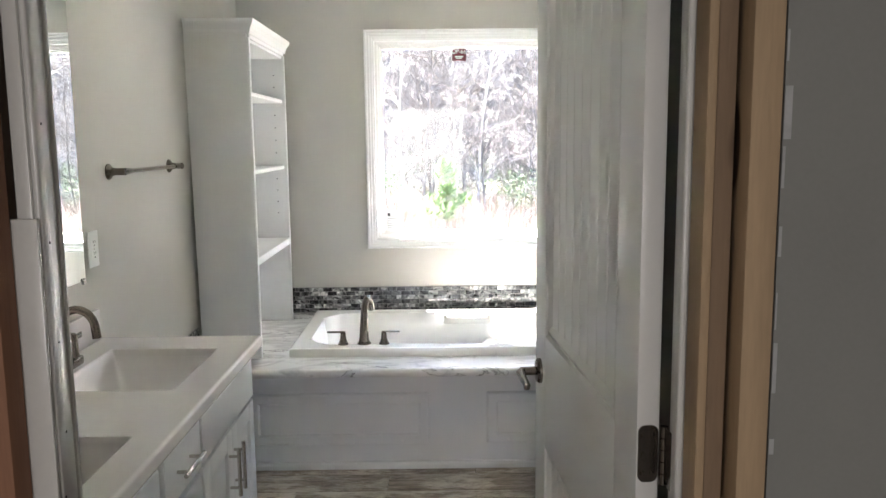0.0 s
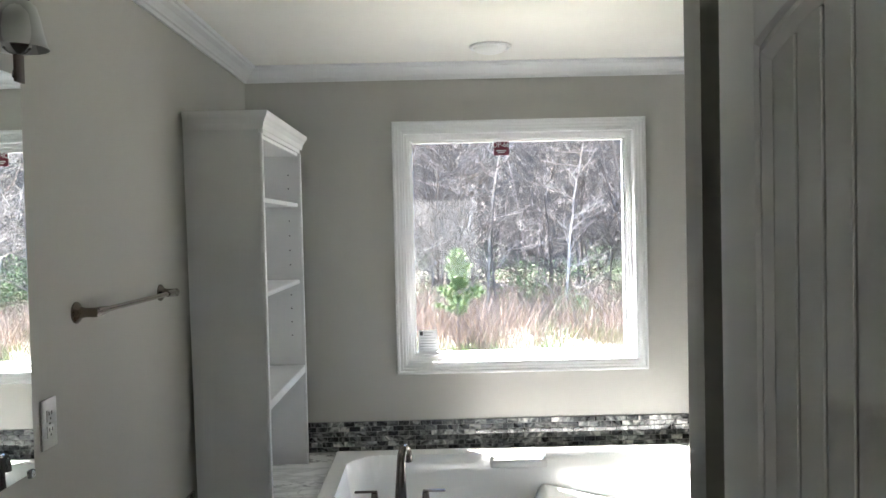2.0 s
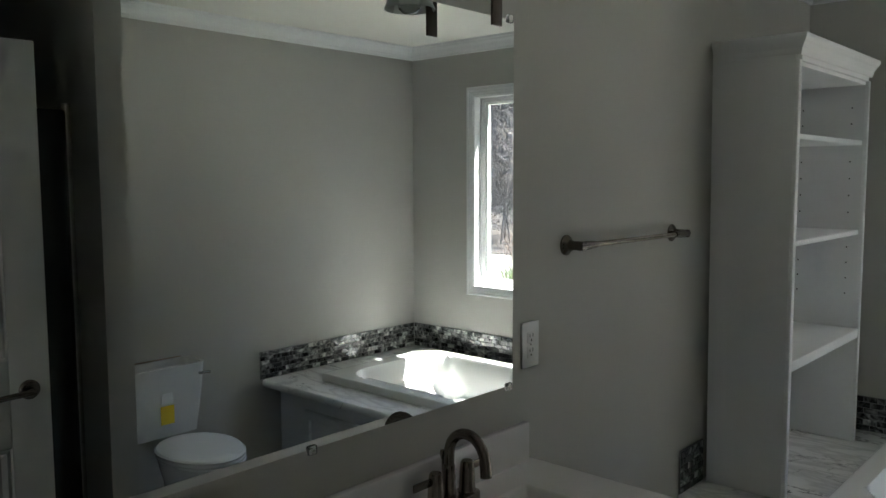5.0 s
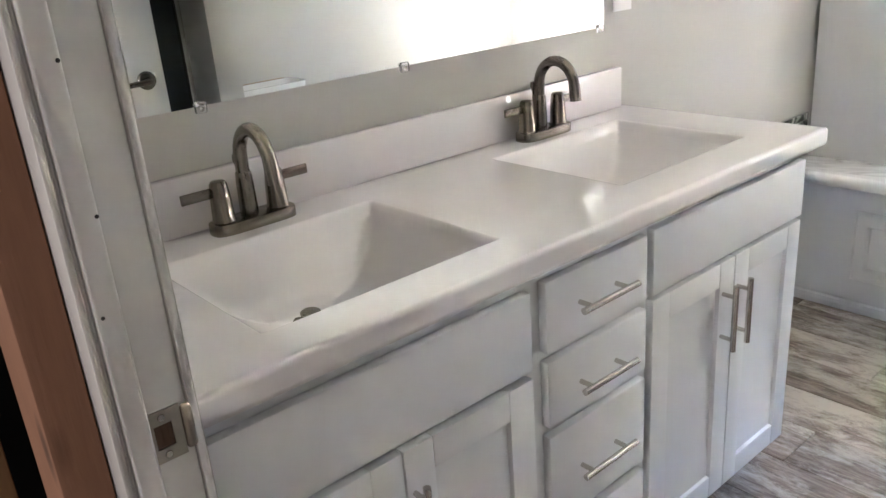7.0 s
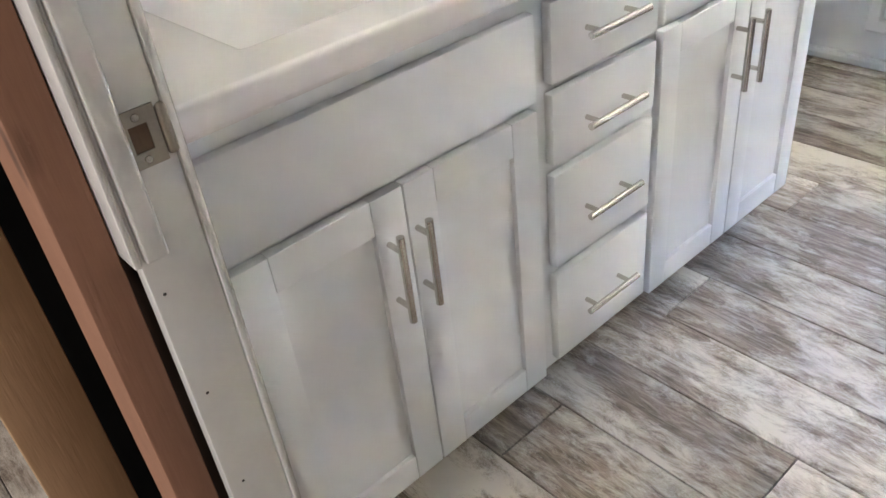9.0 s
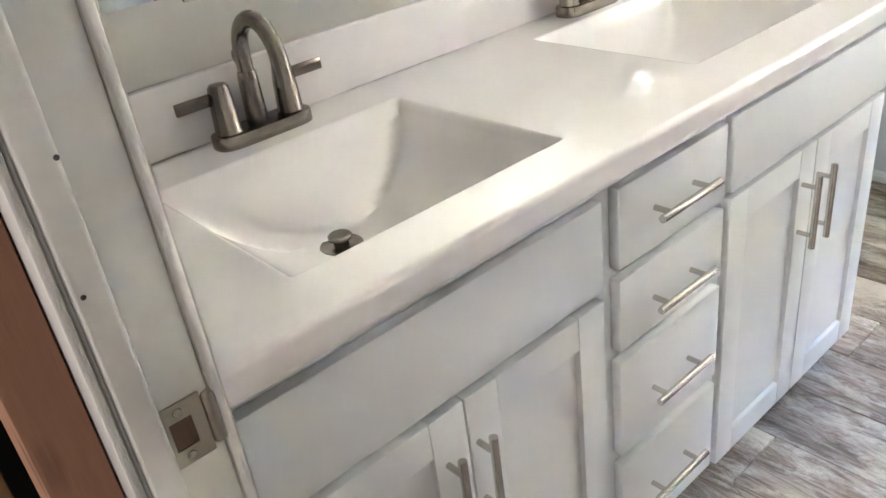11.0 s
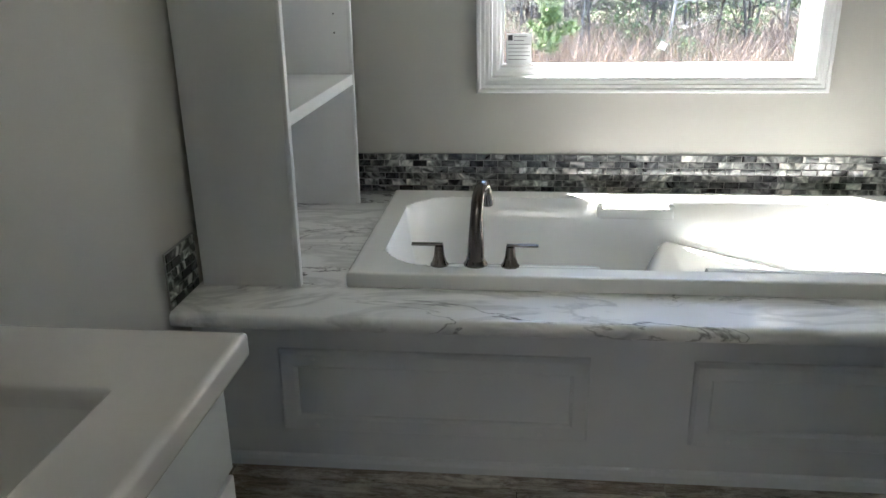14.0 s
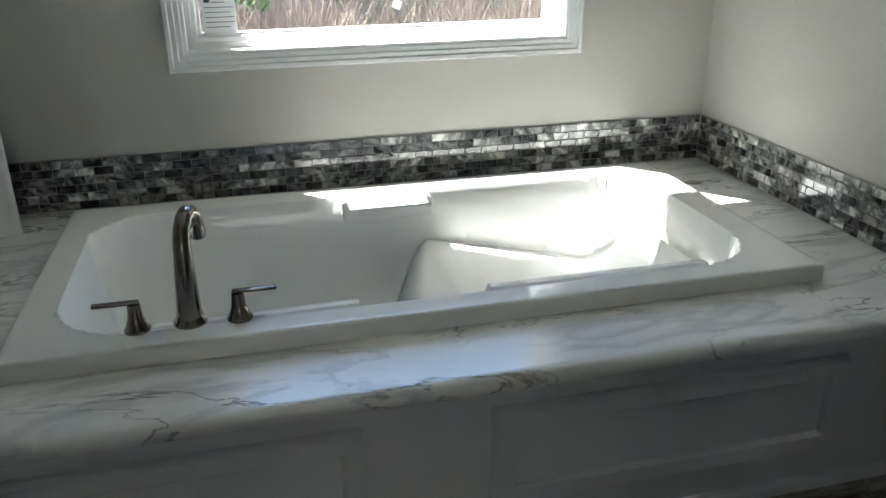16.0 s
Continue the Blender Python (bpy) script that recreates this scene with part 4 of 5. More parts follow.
def vanity_faucet(yc):
    f = thing("sink_faucet", "brushed nickel two-handle faucet with a high arc", "faucet", (0.060, yc, CT), "vanity faucets")
    bm = B()
    outline = []
    for k in range(28):
        a = 2 * math.pi * k / 28
        c, s = math.cos(a), math.sin(a)
        outline.append((0.062 + 0.028 * math.copysign(abs(c) ** 0.7, c), yc + 0.080 * math.copysign(abs(s) ** 0.35, s)))
    prism(bm, outline, "z", CT + 0.0005, CT + 0.021)
    top = [e for e in bm.edges if all(v.co.z > CT + 0.02 for v in e.verts)]
    bmesh.ops.bevel(bm, geom=top, offset=0.004, segments=2, profile=0.5, affect="EDGES")
    part("base", bm, NICKEL, f)
    pts = [(0.052, yc, CT + 0.02), (0.052, yc, CT + 0.105)]
    for k in range(1, 15):
        a = math.pi * k / 14 * 0.97
        pts.append((0.052 + 0.052 * (1 - math.cos(a)), yc, CT + 0.118 + 0.056 * math.sin(a)))
    pts.append((0.1555 + 0.004, yc, CT + 0.090))
    part("spout", tube(B(), pts, [0.012] * (len(pts) - 3) + [0.012, 0.0125, 0.0128], 18), NICKEL, f)
    part("collar", lathe(B(), [(0.0165, 0.0), (0.0150, 0.055), (0.0140, 0.072), (0.0125, 0.074), (0.0001, 0.074)], (0.052, yc, CT + 0.0212), "z", 22), NICKEL, f)
    for s in (-1, 1):
        h = part("handle", lathe(B(), [(0.021, 0), (0.0195, 0.003), (0.0175, 0.045), (0.0150, 0.066), (0.012, 0.070), (0.0001, 0.071)], (0.060, yc + 0.053 * s, CT + 0.0212), "z", 22), NICKEL, f)
        ya, yb = sorted((yc + 0.050 * s, yc + 0.122 * s))
        part("blade", bx(0.056, 0.061, ya, yb, CT + 0.064, CT + 0.082, bevel=0.0015), NICKEL, h)
    rod = part("lift_rod", tube(B(), [(0.033, yc, CT + 0.02), (0.033, yc, CT + 0.105)], 0.0028, 8), NICKEL, f)
    part("knob", lathe(B(), [(0.004, 0), (0.0065, 0.010), (0.006, 0.020), (0.0001, 0.022)], (0.033, yc, CT + 0.102), "z", 12), NICKEL, rod)
    return f


fa = vanity_faucet(2.755)
copy_thing(fa, Matrix.Translation((0.060, 3.516, CT)))

# ---- mirror, light, towel bar, outlet ----
mi = thing("wall_mirror", "large frameless wall mirror above the vanity", "mirror", (0.004, 3.14, 1.12))
MY0, MY1, MZ0, MZ1 = 2.47, 3.812, 1.115, 2.022
part("glass", bx(0.0012, 0.006, MY0, MY1, MZ0, MZ1), MIRROR, mi, "", True)
for y in (2.72, 3.165, 3.795):
    part("clip", bx(0.0015, 0.012, y - 0.011, y + 0.011, MZ0 - 0.012, MZ0 + 0.008, bevel=0.004), BULB, mi, "clear plastic mirror clip")
    part("screw", lathe(B(), [(0.0045, 0), (0.003, 0.002), (0.0001, 0.0025)], (0.0121, y, MZ0 - 0.004), "x", 12), STEEL, mi)
for y in (2.72, 3.795):
    part("clip", bx(0.0015, 0.012, y - 0.011, y + 0.011, MZ1 - 0.008, MZ1 + 0.012, bevel=0.004), BULB, mi, "clear plastic mirror clip")

vl = thing("vanity_light", "brown bronze vanity light with four frosted glass shades", "wall lamp", (0.02, 3.20, 2.12))
part("backplate", bx(0.001, 0.020, 2.72, 3.66, 2.13, 2.215, bevel=0.006), BRONZE, vl)
for yy in (2.79, 3.62):
    part("end_strip", bx(0.100, 0.106, yy - 0.017, yy + 0.017, 1.972, 2.19, bevel=0.001), BRONZE, vl, "hanging brown strip")
    part("strip_arm", bx(0.02, 0.106, yy - 0.017, yy + 0.017, 2.184, 2.190), BRONZE, vl)
for yy in (2.85, 3.09, 3.33, 3.57):
    part("arm", tube(B(), [(0.018, yy, 2.17), (0.06, yy, 2.176), (0.10, yy, 2.172), (0.122, yy, 2.155), (0.126, yy, 2.13)], 0.007, 10), BRONZE, vl)
    part("socket", lathe(B(), [(0.022, 0), (0.026, -0.006), (0.026, -0.024), (0.024, -0.03), (0.0001, -0.03)], (0.126, yy, 2.142), "z", 20), BRONZE, vl)
    bm = B()
    n, prof = 56, [(0.028, -0.020), (0.038, -0.030), (0.044, -0.052), (0.049, -0.078), (0.055, -0.102), (0.060, -0.113), (0.058, -0.113), (0.053, -0.102), (0.0468, -0.078), (0.0415, -0.052), (0.035, -0.031)]
    rings = []
    for r, h in prof:
        rings.append([bm.verts.new((0.126 + (r + 0.0003 * math.cos(k * math.pi)) * math.cos(2 * math.pi * k / n), yy + (r + 0.0003 * math.cos(k * math.pi)) * math.sin(2 * math.pi * k / n), 2.142 + h)) for k in range(n)])
    for a, b in zip(rings, rings[1:]):
        for k in range(n):
            bm.faces.new((a[k], a[(k + 1) % n], b[(k + 1) % n], b[k]))
    part("shade", bm, FROST, vl, "frosted ribbed bell shade")
    part("bulb", lathe(B(), [(0.012, -0.028), (0.013, -0.05), (0.024, -0.075), (0.029, -0.095), (0.026, -0.112), (0.016, -0.121), (0.0001, -0.124)], (0.126, yy, 2.142), "z", 20), BULB, vl, "clear unlit bulb")

tb = thing("towel_bar", "satin nickel towel bar on the wall", "towel bar", (0.0, 4.37, 1.455))
for y, s in ((4.058, 1), (4.690, -1)):
    part("post", lathe(B(), [(0.0285, 0.001), (0.0285, 0.005), (0.024, 0.010), (0.015, 0.016), (0.0125, 0.030), (0.013, 0.062), (0.0001, 0.064)], (0.0, y, 1.455), "x", 24), DARKNI, tb)
    part("sleeve", tube(B(), [(0.052, y - 0.012 * s, 1.455), (0.052, y + 0.03 * s, 1.455), (0.052, y + 0.075 * s, 1.4555)], [0.0125, 0.0125, 0.0095], 14), DARKNI, tb)
part("bar", tube(B(), [(0.052, 4.10, 1.4555), (0.052, 4.65, 1.4555)], 0.0075, 14), NICKEL, tb)

ou = thing("outlet", "white duplex outlet with cover plate on the wall", "outlet", (0.0, 3.890, 1.206))
part("plate", bx(0.001, 0.006, 3.853, 3.927, 1.146, 1.266, bevel=0.002), PLASTIC, ou)
for dz in (-0.0195, 0.0195):
    rc = part("receptacle", bx(0.0062, 0.0082, 3.874, 3.906, 1.206 + dz - 0.0145, 1.206 + dz + 0.0145, bevel=0.0009), PLASTIC, ou)
    for a in ((3.8825, 3.8845, 0.001, 0.009), (3.8955, 3.8975, 0.001, 0.010), (3.888, 3.892, -0.0095, -0.005)):
        part("slot", bx(0.0082, 0.0087, a[0], a[1], 1.206 + dz + a[2], 1.206 + dz + a[3]), BLACK, rc, "", True)
part("screw", lathe(B(), [(0.003, 0), (0.002, 0.0012), (0.0001, 0.0014)], (0.0061, 3.890, 1.206), "x", 10), STEEL, ou)

# ---- ceiling fixtures ----
cl = thing("ceiling_light", "flush round white ceiling light, unlit", "ceiling lamp", (1.206, 5.61, TOP))
part("ring", lathe(B(), [(0.095, 0), (0.095, -0.006), (0.088, -0.011), (0.080, -0.011), (0.080, -0.001)], (1.206, 5.61, TOP - 0.0005), "z", 40), PLASTIC, cl)
part("lens", lathe(B(), [(0.079, -0.006), (0.076, -0.014), (0.060, -0.026), (0.035, -0.034), (0.0001, -0.037)], (1.206, 5.61, TOP), "z", 40), DIFFUS, cl)
cv = thing("ceiling_vent", "white square exhaust fan grille in the ceiling", "vent", (1.83, 4.195, TOP))
part("frame", frame_bm := box(box(box(box(B(), 1.69, 1.98, 4.06, 4.085, TOP - 0.014, TOP - 0.0005, bevel=0.004), 1.69, 1.98, 4.305, 4.33, TOP - 0.014, TOP - 0.0005, bevel=0.004), 1.69, 1.715, 4.085, 4.305, TOP - 0.014, TOP - 0.0005, bevel=0.003), 1.955, 1.98, 4.085, 4.305, TOP - 0.014, TOP - 0.0005, bevel=0.003), PLASTIC, cv)
part("backing", bx(1.715, 1.955, 4.085, 4.305, TOP - 0.004, TOP - 0.001), BLACK, cv, "", True)
for k in range(12):
    part("slat", bx(1.716, 1.954, 4.090 + k * 0.018, 4.101 + k * 0.018, TOP - 0.012, TOP - 0.005), PLASTIC, cv, "", True)

# ---- toilet ----
to = thing("toilet", "white toilet with its tank lid off and a yellow label", "toilet", (2.1, 4.10, 0))
TYC = 4.10


def oval(bm, rings_def, seg=32):
    rings = []
    for cx, rx, ry, z in rings_def:
        rings.append([bm.verts.new((cx + rx * math.cos(2 * math.pi * k / seg) * (1.0 if math.cos(2 * math.pi * k / seg) < 0 else 0.8), TYC + ry * math.sin(2 * math.pi * k / seg), z)) for k in range(seg)])
    for a, b in zip(rings, rings[1:]):
        for k in range(seg):
            bm.faces.new((a[k], a[(k + 1) % seg], b[(k + 1) % seg], b[k]))
    bm.faces.new(rings[0][::-1])
    bm.faces.new(rings[-1])
    bmesh.ops.recalc_face_normals(bm, faces=bm.faces)
    return bm


part("bowl", oval(B(), [(2.10, 0.24, 0.115, 0.0), (2.10, 0.235, 0.11, 0.03), (2.08, 0.20, 0.10, 0.14), (2.04, 0.22, 0.13, 0.26), (2.00, 0.25, 0.172, 0.35), (2.00, 0.258, 0.178, 0.385), (2.00, 0.252, 0.172, 0.392)]), PORC, to)
part("seat", oval(B(), [(2.01, 0.262, 0.180, 0.393), (2.01, 0.265, 0.183, 0.40), (2.01, 0.262, 0.180, 0.409)]), PORC, to)
part("lid", oval(B(), [(2.012, 0.262, 0.181, 0.4095), (2.012, 0.265, 0.184, 0.418), (2.012, 0.255, 0.175, 0.426), (2.012, 0.20, 0.13, 0.430)]), PORC, to)
bm = B()
rings = []
for x0, y, z in ((2.305, 0.185, 0.40), (2.285, 0.205, 0.60), (2.275, 0.215, 0.742), (2.287, 0.203, 0.742), (2.297, 0.193, 0.60)):
    inner = y < 0.21 and z > 0.5 and x0 > 2.286
    xb = 2.462 if not inner else 2.450
    r, ring = 0.035, []
    for cx, cy, a0 in ((xb - r, TYC + y - r, 0), (x0 + r, TYC + y - r, 90), (x0 + r, TYC - y + r, 180), (xb - r, TYC - y + r, 270)):
        for k in range(6):
            a = radians(a0 + 18 * k)
            ring.append(bm.verts.new((cx + r * math.cos(a), cy + r * math.sin(a), z)))
    rings.append(ring)
for a, b in zip(rings, rings[1:]):
    for k in range(24):
        bm.faces.new((a[k], a[(k + 1) % 24], b[(k + 1) % 24], b[k]))
bm.faces.new(rings[0][::-1])
bm.faces.new(rings[-1])
bmesh.ops.recalc_face_normals(bm, faces=bm.faces)
tk = part("tank", bm, PORC, to, "open-topped tank")
part("tank_inside", bx(2.30, 2.45, TYC - 0.185, TYC + 0.185, 0.605, 0.66), CLAY, to, "bare tan inside of the tank", True)
part("bare_rim", box(box(B(), 2.4585, 2.466, TYC - 0.18, TYC + 0.18, 0.70, 0.746), 2.293, 2.2945, TYC - 0.17, TYC + 0.17, 0.62, 0.738), CLAY, to, "", True)
part("flush_lever", tube(B(), [(2.268, TYC + 0.165, 0.69), (2.262, TYC + 0.19, 0.69), (2.262, TYC + 0.225, 0.688)], 0.007, 8), CHROME, to)
part("yellow_label", bx(2.2765, 2.2785, TYC - 0.035, TYC + 0.035, 0.47, 0.56), YELLOW, to, "", True)
part("paper_label", bx(2.2755, 2.2775, TYC - 0.03, TYC + 0.03, 0.57, 0.62), PAPER, to, "", True)

# ---- outdoors ----
GZ = -0.75


def leafy(name, colour, colour2, rough=0.7):
    m = bpy.data.materials.new(name)
    m.use_nodes = True
    n, l = m.node_tree.nodes, m.node_tree.links
    b = n["Principled BSDF"]
    g = n.new("ShaderNodeNewGeometry")
    r = ramp_node(n, [(0.0, colour), (1.0, colour2)])
    l.new(g.outputs["Random Per Island"], r.inputs[0])
    l.new(r.outputs[0], b.inputs["Base Color"])
    b.inputs["Roughness"].default_value = rough
    b.inputs["Subsurface Weight"].default_value = 0.0
    return m


BARK = leafy("grey bark", (0.018, 0.013, 0.011), (0.085, 0.063, 0.054))
PALE = leafy("pale bark", (0.17, 0.135, 0.118), (0.30, 0.245, 0.215))
LEAF = leafy("evergreen leaf", (0.02, 0.042, 0.010), (0.07, 0.11, 0.025))
NEEDLE = leafy("pine needle", (0.03, 0.058, 0.012), (0.10, 0.13, 0.03))
STRAW = leafy("dry straw grass", (0.08, 0.056, 0.036), (0.19, 0.14, 0.095))
RUSTG = leafy("rusty dry brush", (0.06, 0.036, 0.026), (0.20, 0.125, 0.088))
GREENG = leafy("spring grass", (0.04, 0.07, 0.014), (0.12, 0.15, 0.04))

m = bpy.data.materials.new("yard soil")
m.use_nodes = True
n, l = m.node_tree.nodes, m.node_tree.links
co, t1, t2 = n.new("ShaderNodeTexCoord"), n.new("ShaderNodeTexNoise"), n.new("ShaderNodeTexNoise")
t1.inputs["Scale"].default_value, t2.inputs["Scale"].default_value = 0.6, 9.0
t1.inputs["Detail"].default_value = t2.inputs["Detail"].default_value = 6
for t in (t1, t2):
    l.new(co.outputs["Object"], t.inputs["Vector"])
mx = n.new("ShaderNodeMath")
mx.operation = "MULTIPLY_ADD"
mx.inputs[1].default_value = 0.5
l.new(t2.outputs["Fac"], mx.inputs[0])
l.new(t1.outputs["Fac"], mx.inputs[2])
r = ramp_node(n, [(0.5, (0.24, 0.22, 0.12)), (0.66, (0.40, 0.35, 0.26)), (0.8, (0.52, 0.46, 0.37)), (0.95, (0.28, 0.28, 0.13))])
l.new(mx.outputs[0], r.inputs[0])
l.new(r.outputs[0], n["Principled BSDF"].inputs["Base Color"])
n["Principled BSDF"].inputs["Roughness"].default_value = 0.95
SOIL = m
solo("ground", bx(-400, 400, -400, 800, GZ - 0.5, GZ), SOIL, "pale dry yard ground with thin grass", "ground", "structure", True)
LITTER = material("brown leaf litter", (0.075, 0.055, 0.042), 0.95, vary=0.6, scale=1.2, fine=14, bump=0.3)
solo("forest_floor", bx(-70, 75, 21.8, 57.9, GZ - 0.1, GZ + 0.03), LITTER, "brown leaf litter under the trees", "ground", "structure", True)
FARW = material("far wood", (0.026, 0.020, 0.016), 0.95, vary=1.0, scale=0.8, fine=3.0, bump=0, stretch=(2.2, 1, 0.22))
bd = solo("backdrop", bx(-90, 95, 58, 58.5, GZ, 34), FARW, "dense far winter woods", "woods", "structure", True)


def limb(verts, faces, a, b, ra, rb, seg=4):
    d = b - a
    s = d.orthogonal().normalized()
    u = d.normalized().cross(s)
    base = len(verts)
    for p, r in ((a, ra), (b, rb)):
        for k in range(seg):
            an = 2 * math.pi * k / seg
            verts.append(p + r * (math.cos(an) * s + math.sin(an) * u))
    for k in range(seg):
        faces.append((base + k, base + (k + 1) % seg, base + seg + (k + 1) % seg, base + seg + k))


def bare_tree(rng, height, radius, low):
    """Trunk with three orders of bare limbs, drooping and crossing."""
    tv, tf_, cv_, cf = [], [], [], []
    p, d = Vector((0, 0, -0.1)), Vector((rng.uniform(-0.06, 0.06), rng.uniform(-0.06, 0.06), 1)).normalized()
    n = 12
    pts = [p.copy()]
    for i in range(n):
        d = (d + Vector((rng.uniform(-0.09, 0.09), rng.uniform(-0.09, 0.09), 0))).normalized()
        p = p + d * height / n
        pts.append(p.copy())
    rad = [radius * (1 - 0.85 * i / n) for i in range(n + 1)]
    for i in range(n):
        limb(tv, tf_, pts[i], pts[i + 1], rad[i], rad[i + 1], 6)

    def branch(p0, d0, length, r0, order):
        steps_ = 4 if order < 2 else 3
        q, dd = p0.copy(), d0.copy()
        for i in range(steps_):
            dd = (dd + Vector((rng.uniform(-0.35, 0.35), rng.uniform(-0.35, 0.35), rng.uniform(-0.12, 0.25)))).normalized()
            e = q + dd * length / steps_
            limb(cv_, cf, q, e, r0 * (1 - 0.75 * i / steps_), r0 * (1 - 0.75 * (i + 1) / steps_), 3)
            if order < 3:
                for _ in range(2 if order < 2 else 1):
                    sd = (dd + Vector((rng.uniform(-1, 1), rng.uniform(-1, 1), rng.uniform(-0.4, 0.6)))).normalized()
                    branch(e, sd, length * rng.uniform(0.35, 0.6), r0 * 0.62, order + 1)
            q = e
    count = int(14 + height * 1.6)
    for k in range(count):
        u = low + (1 - low) * (k + rng.random()) / count
        i = min(n - 1, int(u * n))
        at = pts[i].lerp(pts[i + 1], u * n - i)
        a = rng.uniform(0, 2 * math.pi)
        dd = Vector((math.cos(a), math.sin(a), rng.uniform(0.05, 0.7))).normalized()
        branch(at, dd, (1 - u * 0.6) * height * rng.uniform(0.14, 0.26), max(0.016, rad[i] * 0.36), 1)
    return (tv, tf_), (cv_, cf)


def soup(name, data, mat):
    me = bpy.data.meshes.new(name)
    me.from_pydata([tuple(v) for v in data[0]], [], data[1])
    me.materials.append(mat)
    return me


rng = random.Random(7)
kinds = []
for k in range(7):
    h = rng.uniform(6, 12)
    t, c = bare_tree(rng, h, rng.uniform(0.03, 0.065), 0.05)
    mt = PALE if k in (1, 4) else BARK
    kinds.append((soup("trunk", t, mt), soup("crown", c, mt)))


def plant_tree(k, x, y, s, turn, label, z=GZ):
    e = thing("bare_tree", label, "tree", (x, y, z), "winter woods")
    e.scale = (s, s, s)
    e.rotation_euler = (0, 0, turn)
    for nm, me in zip(("trunk", "crown"), kinds[k]):
        q = new(nm, me)
        q.parent = e
    return e


plant_tree(1, 2.25, 24.0, 0.85, 0.4, "slender pale bare tree at the wood's edge")
plant_tree(4, 4.2, 22.5, 0.80, 2.1, "pale crooked bare tree at the wood's edge")
for k in range(320):
    y = 23.5 + 27 * rng.random() ** 1.6
    x = rng.uniform(-0.55, 0.62) * y * 1.15 + 1.5
    plant_tree(rng.randrange(7), x, y, rng.uniform(0.55, 1.15), rng.uniform(0, 6.28), "bare grey winter tree in the woods")


def blades(rng, count, spread, h, w, lean):
    """A clump of upright narrow blades."""
    v, f = [], []
    for _ in range(count):
        a, r = rng.uniform(0, 6.28), spread * math.sqrt(rng.random())
        p = Vector((r * math.cos(a), r * math.sin(a), 0))
        b = rng.uniform(0, 6.28)
        s = Vector((math.cos(b), math.sin(b), 0)) * w
        tip = p + Vector((rng.uniform(-lean, lean), rng.uniform(-lean, lean), h * rng.uniform(0.45, 1)))
        mid = p.lerp(tip, 0.55) + Vector((0, 0, h * 0.06))
        i = len(v)
        v += [p - s, p + s, mid + s * 0.7, mid - s * 0.7, tip]
        f += [(i, i + 1, i + 2, i + 3), (i + 3, i + 2, i + 4)]
    return v, f


def leaves(rng, count, rx, rz, size, hollow=0.3):
    """A ragged cloud of small leaf blades in clumps."""
    v, f = [], []
    hubs = [Vector((rng.uniform(-rx, rx), rng.uniform(-rx, rx), rz * rng.uniform(0.15, 1))) for _ in range(14)]
    for _ in range(count):
        c = rng.choice(hubs) + Vector((rng.gauss(0, rx * 0.2), rng.gauss(0, rx * 0.2), rng.gauss(0, rz * 0.12)))
        if c.z < 0.03:
            continue
        a = Vector((rng.uniform(-1, 1), rng.uniform(-1, 1), rng.uniform(-1, 1))).normalized() * size * rng.uniform(0.5, 1.2)
        b = a.orthogonal().normalized() * size * 0.4
        i = len(v)
        v += [c - a, c + b, c + a, c - b]
        f.append((i, i + 1, i + 2, i + 3))
    return v, f


def stuff(name, parts, mat, label, category):
    """Uncountable small growth, joined into one mesh; parts: (data, x, y, scale, turn)."""
    v, f = [], []
    for (pv, pf), x, y, s, turn in parts:
        i, c, sn = len(v), math.cos(turn), math.sin(turn)
        v += [(x + s * (p[0] * c - p[1] * sn), y + s * (p[0] * sn + p[1] * c), GZ + s * p[2]) for p in pv]
        f += [tuple(a + i for a in q) for q in pf]
    me = bpy.data.meshes.new(name)
    me.from_pydata(v, [], f)
    me.materials.append(mat)
    return tagged(new(name, me), label, category, "", "stuff")


straw = [blades(rng, 40, 0.34, 0.75, 0.006, 0.34) for _ in range(4)]
brush = [blades(rng, 80, 0.7, 1.25, 0.006, 0.8) for _ in range(4)]
tufts = [blades(rng, 60, 0.28, 0.30, 0.008, 0.16) for _ in range(4)]
bush = [leaves(rng, 420, 0.8, 1.3, 0.06) for _ in range(4)]


def scatter(kit, count, y0, y1, lo, hi, gx=(-0.5, 0.55)):
    out = []
    for _ in range(count):
        y = rng.uniform(y0, y1)
        out.append((rng.choice(kit), 1.2 + rng.uniform(*gx) * y, y, rng.uniform(lo, hi), rng.uniform(0, 6.28)))
    return out


stuff("dry_grass", scatter(straw, 260, 16.5, 24, 0.5, 1.15) + scatter(straw, 150, 12.5, 17, 0.35, 0.75), STRAW, "tall tan dry grass at the edge of the woods", "grass")
stuff("dry_brush", scatter(brush, 330, 16.8, 28, 0.5, 1.1) + [(brush[k % 4], -0.9 + 0.28 * k, 19.0 + 0.2 * k, 1.15, k) for k in range(6)], RUSTG, "rusty tangled winter brush before the trees", "brush")
stuff("green_grass", scatter(tufts, 420, 11, 23, 0.5, 1.2), GREENG, "fresh green grass tufts in the yard", "grass")
stuff("evergreen_shrubs", scatter(bush, 95, 22.5, 36, 0.6, 1.3) + scatter(bush, 14, 19.5, 23, 0.35, 0.6) + [(bush[1], 0.75, 22.0, 0.75, 1.0), (bush[2], 3.6, 23.5, 1.0, 0.3)], LEAF, "glossy evergreen shrubs in the woods", "shrubs")

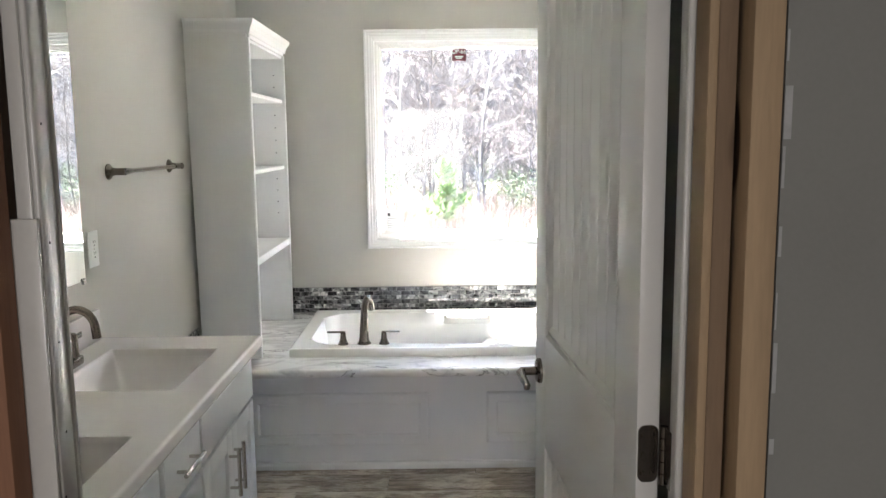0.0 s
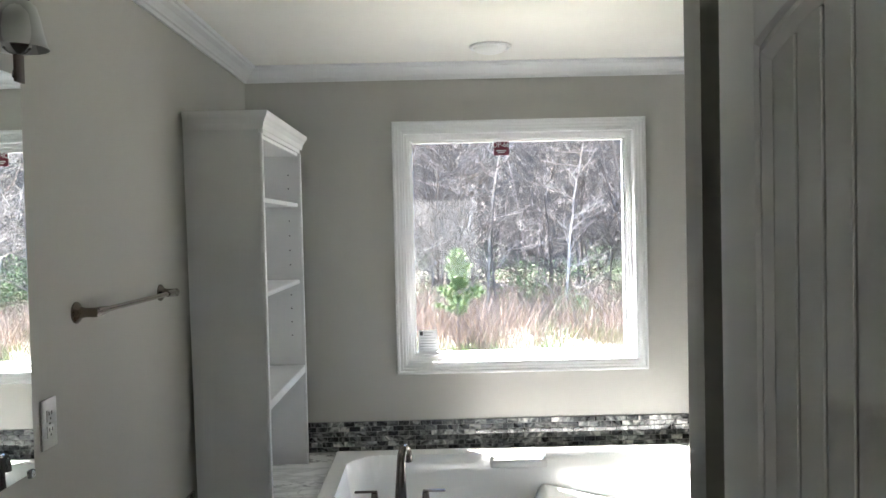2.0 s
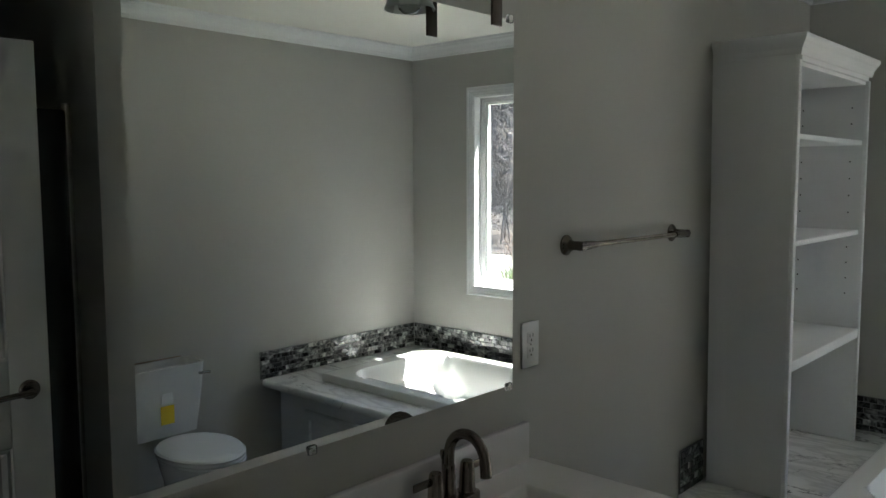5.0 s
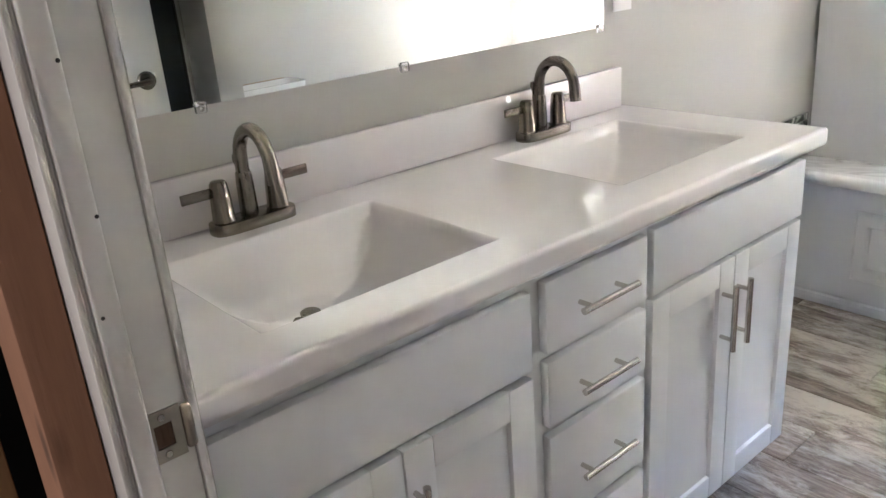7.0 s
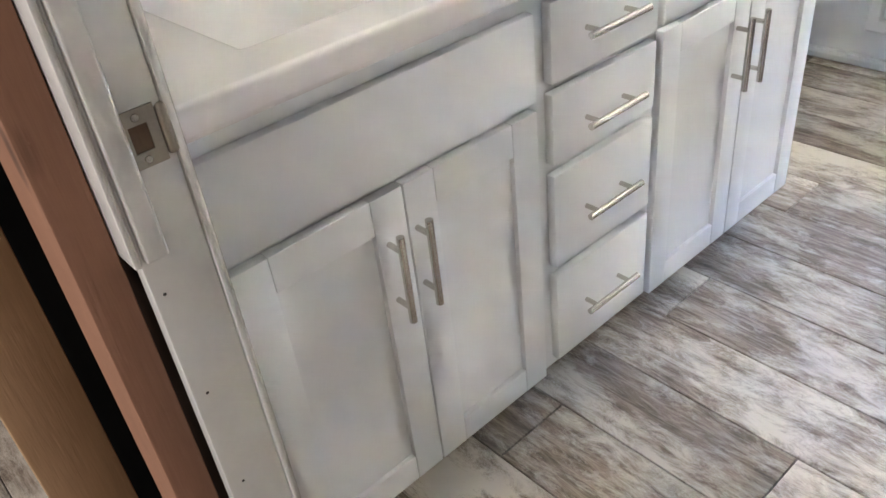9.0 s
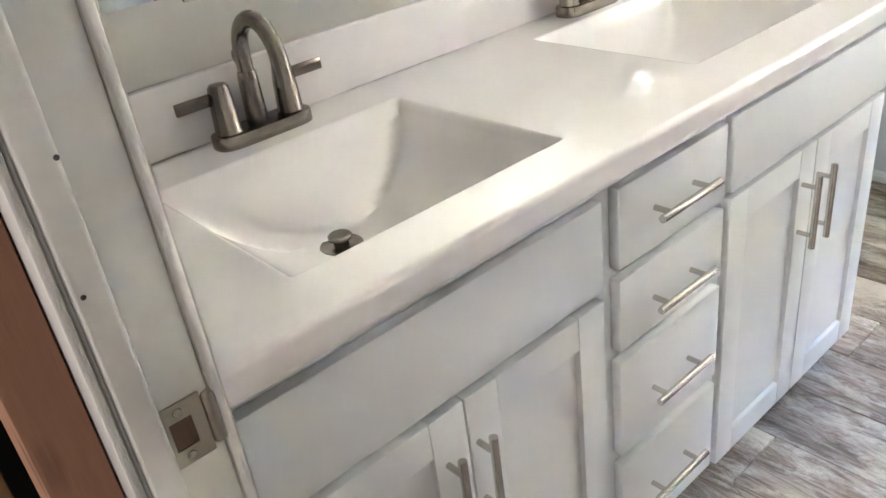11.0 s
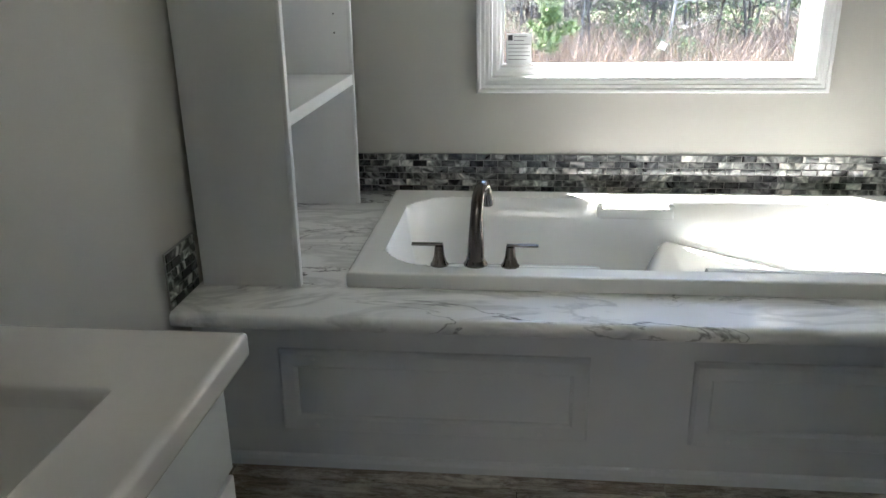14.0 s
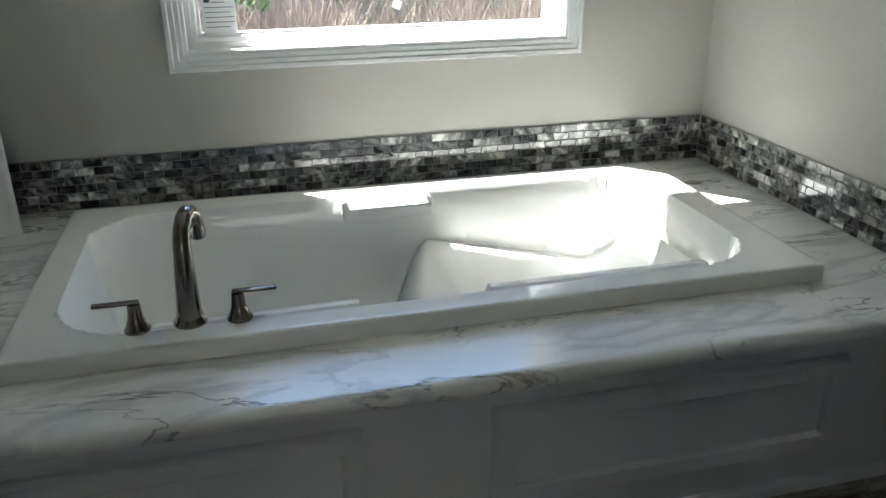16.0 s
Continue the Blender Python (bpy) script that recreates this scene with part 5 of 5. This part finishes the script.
pn = thing("pine_sapling", "young bright green pine sapling in the yard", "tree", (1.32, 17.9, GZ))
bm = B()
tube(bm, [(1.32, 17.9, GZ), (1.33, 17.9, GZ + 0.6), (1.315, 17.9, GZ + 1.2), (1.32, 17.9, GZ + 1.75)], [0.035, 0.028, 0.018, 0.007], 7)
part("trunk", bm, BARK, pn)
v, f = [], []
limbs = [(Vector((0, 0, 1.78)), 0.10)]
for k in range(34):
    u = rng.uniform(0.30, 0.97)
    a = rng.uniform(0, 6.28)
    reach = (1.08 - u) * 0.80 * rng.uniform(0.5, 1.1)
    for w in (0.45, 0.75, 1.0):
        limbs.append((Vector((math.cos(a) * reach * w, math.sin(a) * reach * w, 1.8 * u + 0.16 * w)), 0.13))
for c, s in limbs:
    for _ in range(64):
        d = Vector((rng.gauss(0, 1), rng.gauss(0, 1), rng.gauss(0.6, 0.8))).normalized()
        side = d.orthogonal().normalized() * 0.007
        i = len(v)
        tip = c + d * s * rng.uniform(0.7, 1.3)
        v += [c - side, c + side, tip]
        f.append((i, i + 1, i + 2))
q = new("crown", soup("crown", (v, f), NEEDLE))
q.parent = pn

# ---- floor planks and mosaic pieces ----
PW, PL = 0.1815, 1.22
plank_mesh = {}


def plank_piece(L, W):
    key = (round(L, 3), round(W, 3))
    if key not in plank_mesh:
        me = mesh("plank", bx(-L / 2, L / 2, -W / 2, W / 2, -0.0118, 0, bevel=0.0012, seg=1), PLANK)
        plank_mesh[key] = me
    return plank_mesh[key]


def lay(x0, x1, y0, y1, first=4.827):
    k = math.floor((y0 - first) / PW)
    while first + k * PW < y1:
        a, b = max(y0, first + k * PW), min(y1, first + (k + 1) * PW)
        s = 0.910 + (k + 1) * 0.405
        s -= math.ceil((s - x0) / PL) * PL
        while s < x1:
            u, w = max(s, x0), min(s + PL, x1)
            if w - u > 0.02 and b - a > 0.01:
                p = new("plank", plank_piece(w - u - 0.0026, b - a - 0.0026))
                p.parent = floor
                p.location = ((u + w) / 2, (a + b) / 2, 0.0)
            s += PL
        k += 1


lay(0.0, RX, DY - 0.05, 4.9)
lay(-1.5, 4.1, -2.6, DY - 0.05)

TW, TH, GAP = 0.0530, 0.0230, 0.0024
tile = mesh("tile", bx(-TW / 2, TW / 2, -0.004, 0, -TH / 2, TH / 2, bevel=0.0012, seg=1), MOSAIC)
half = mesh("half_tile", bx(-TW / 4, TW / 4, -0.004, 0, -TH / 2, TH / 2, bevel=0.0012, seg=1), MOSAIC)


def mosaic(name, label, start, along, length, turn):
    """A band of six courses of small tiles in running bond on a grout bed."""
    z0 = DK + 0.0035
    root = tagged(new(name), label, "backsplash", "", "structure")
    bm = B()
    p, q = Vector(start), Vector(start) + Vector(along) * length
    nrm = Vector((math.sin(turn), -math.cos(turn), 0))
    for c in range(6):
        z = z0 + GAP + TH / 2 + c * (TH + GAP)
        s = GAP if c % 2 else GAP + (TW + GAP) / 2 - (TW + GAP)
        while s < length - 0.008:
            a, b = max(s, GAP / 2), min(s + TW, length - GAP / 2)
            if b - a > 0.006:
                o = new("tile", tile if b - a > TW * 0.98 else half)
                o.parent = root
                o.location = p + Vector(along) * ((a + b) / 2) + nrm * (0.004 + rng.uniform(0, 0.0008)) + Vector((0, 0, z))
                o.rotation_euler = (0, 0, turn)
                if b - a <= TW * 0.98:
                    o.scale = ((b - a) / (TW / 2), 1, 1)
            s += TW + GAP
    zt = z0 + 6 * (TH + GAP) + GAP
    lo = [min(p[i], q[i]) for i in (0, 1)]
    hi = [max(p[i], q[i]) for i in (0, 1)]
    if abs(nrm.x) > 0.5:
        xa, xb = sorted((p.x, p.x + nrm.x * 0.0055))
        box(bm, xa, xb, lo[1], hi[1], z0, zt)
    else:
        box(bm, lo[0], hi[0], p.y - 0.0055, p.y, z0, zt)
    part("grout_bed", bm, GROUT, root, "", True)
    return root


mosaic("mosaic_window", "grey swirled glass mosaic band under the window", (0.008, WY - 0.001, 0), (1, 0, 0), RX - 0.016, 0.0)
mosaic("mosaic_toilet", "grey swirled glass mosaic band on the end wall", (RX - 0.001, WY - 0.010, 0), (0, -1, 0), 1.225, -math.pi / 2)
mosaic("mosaic_vanity", "short grey swirled glass mosaic band beside the tower", (0.001, 4.790, 0), (0, 1, 0), 0.185, math.pi / 2)
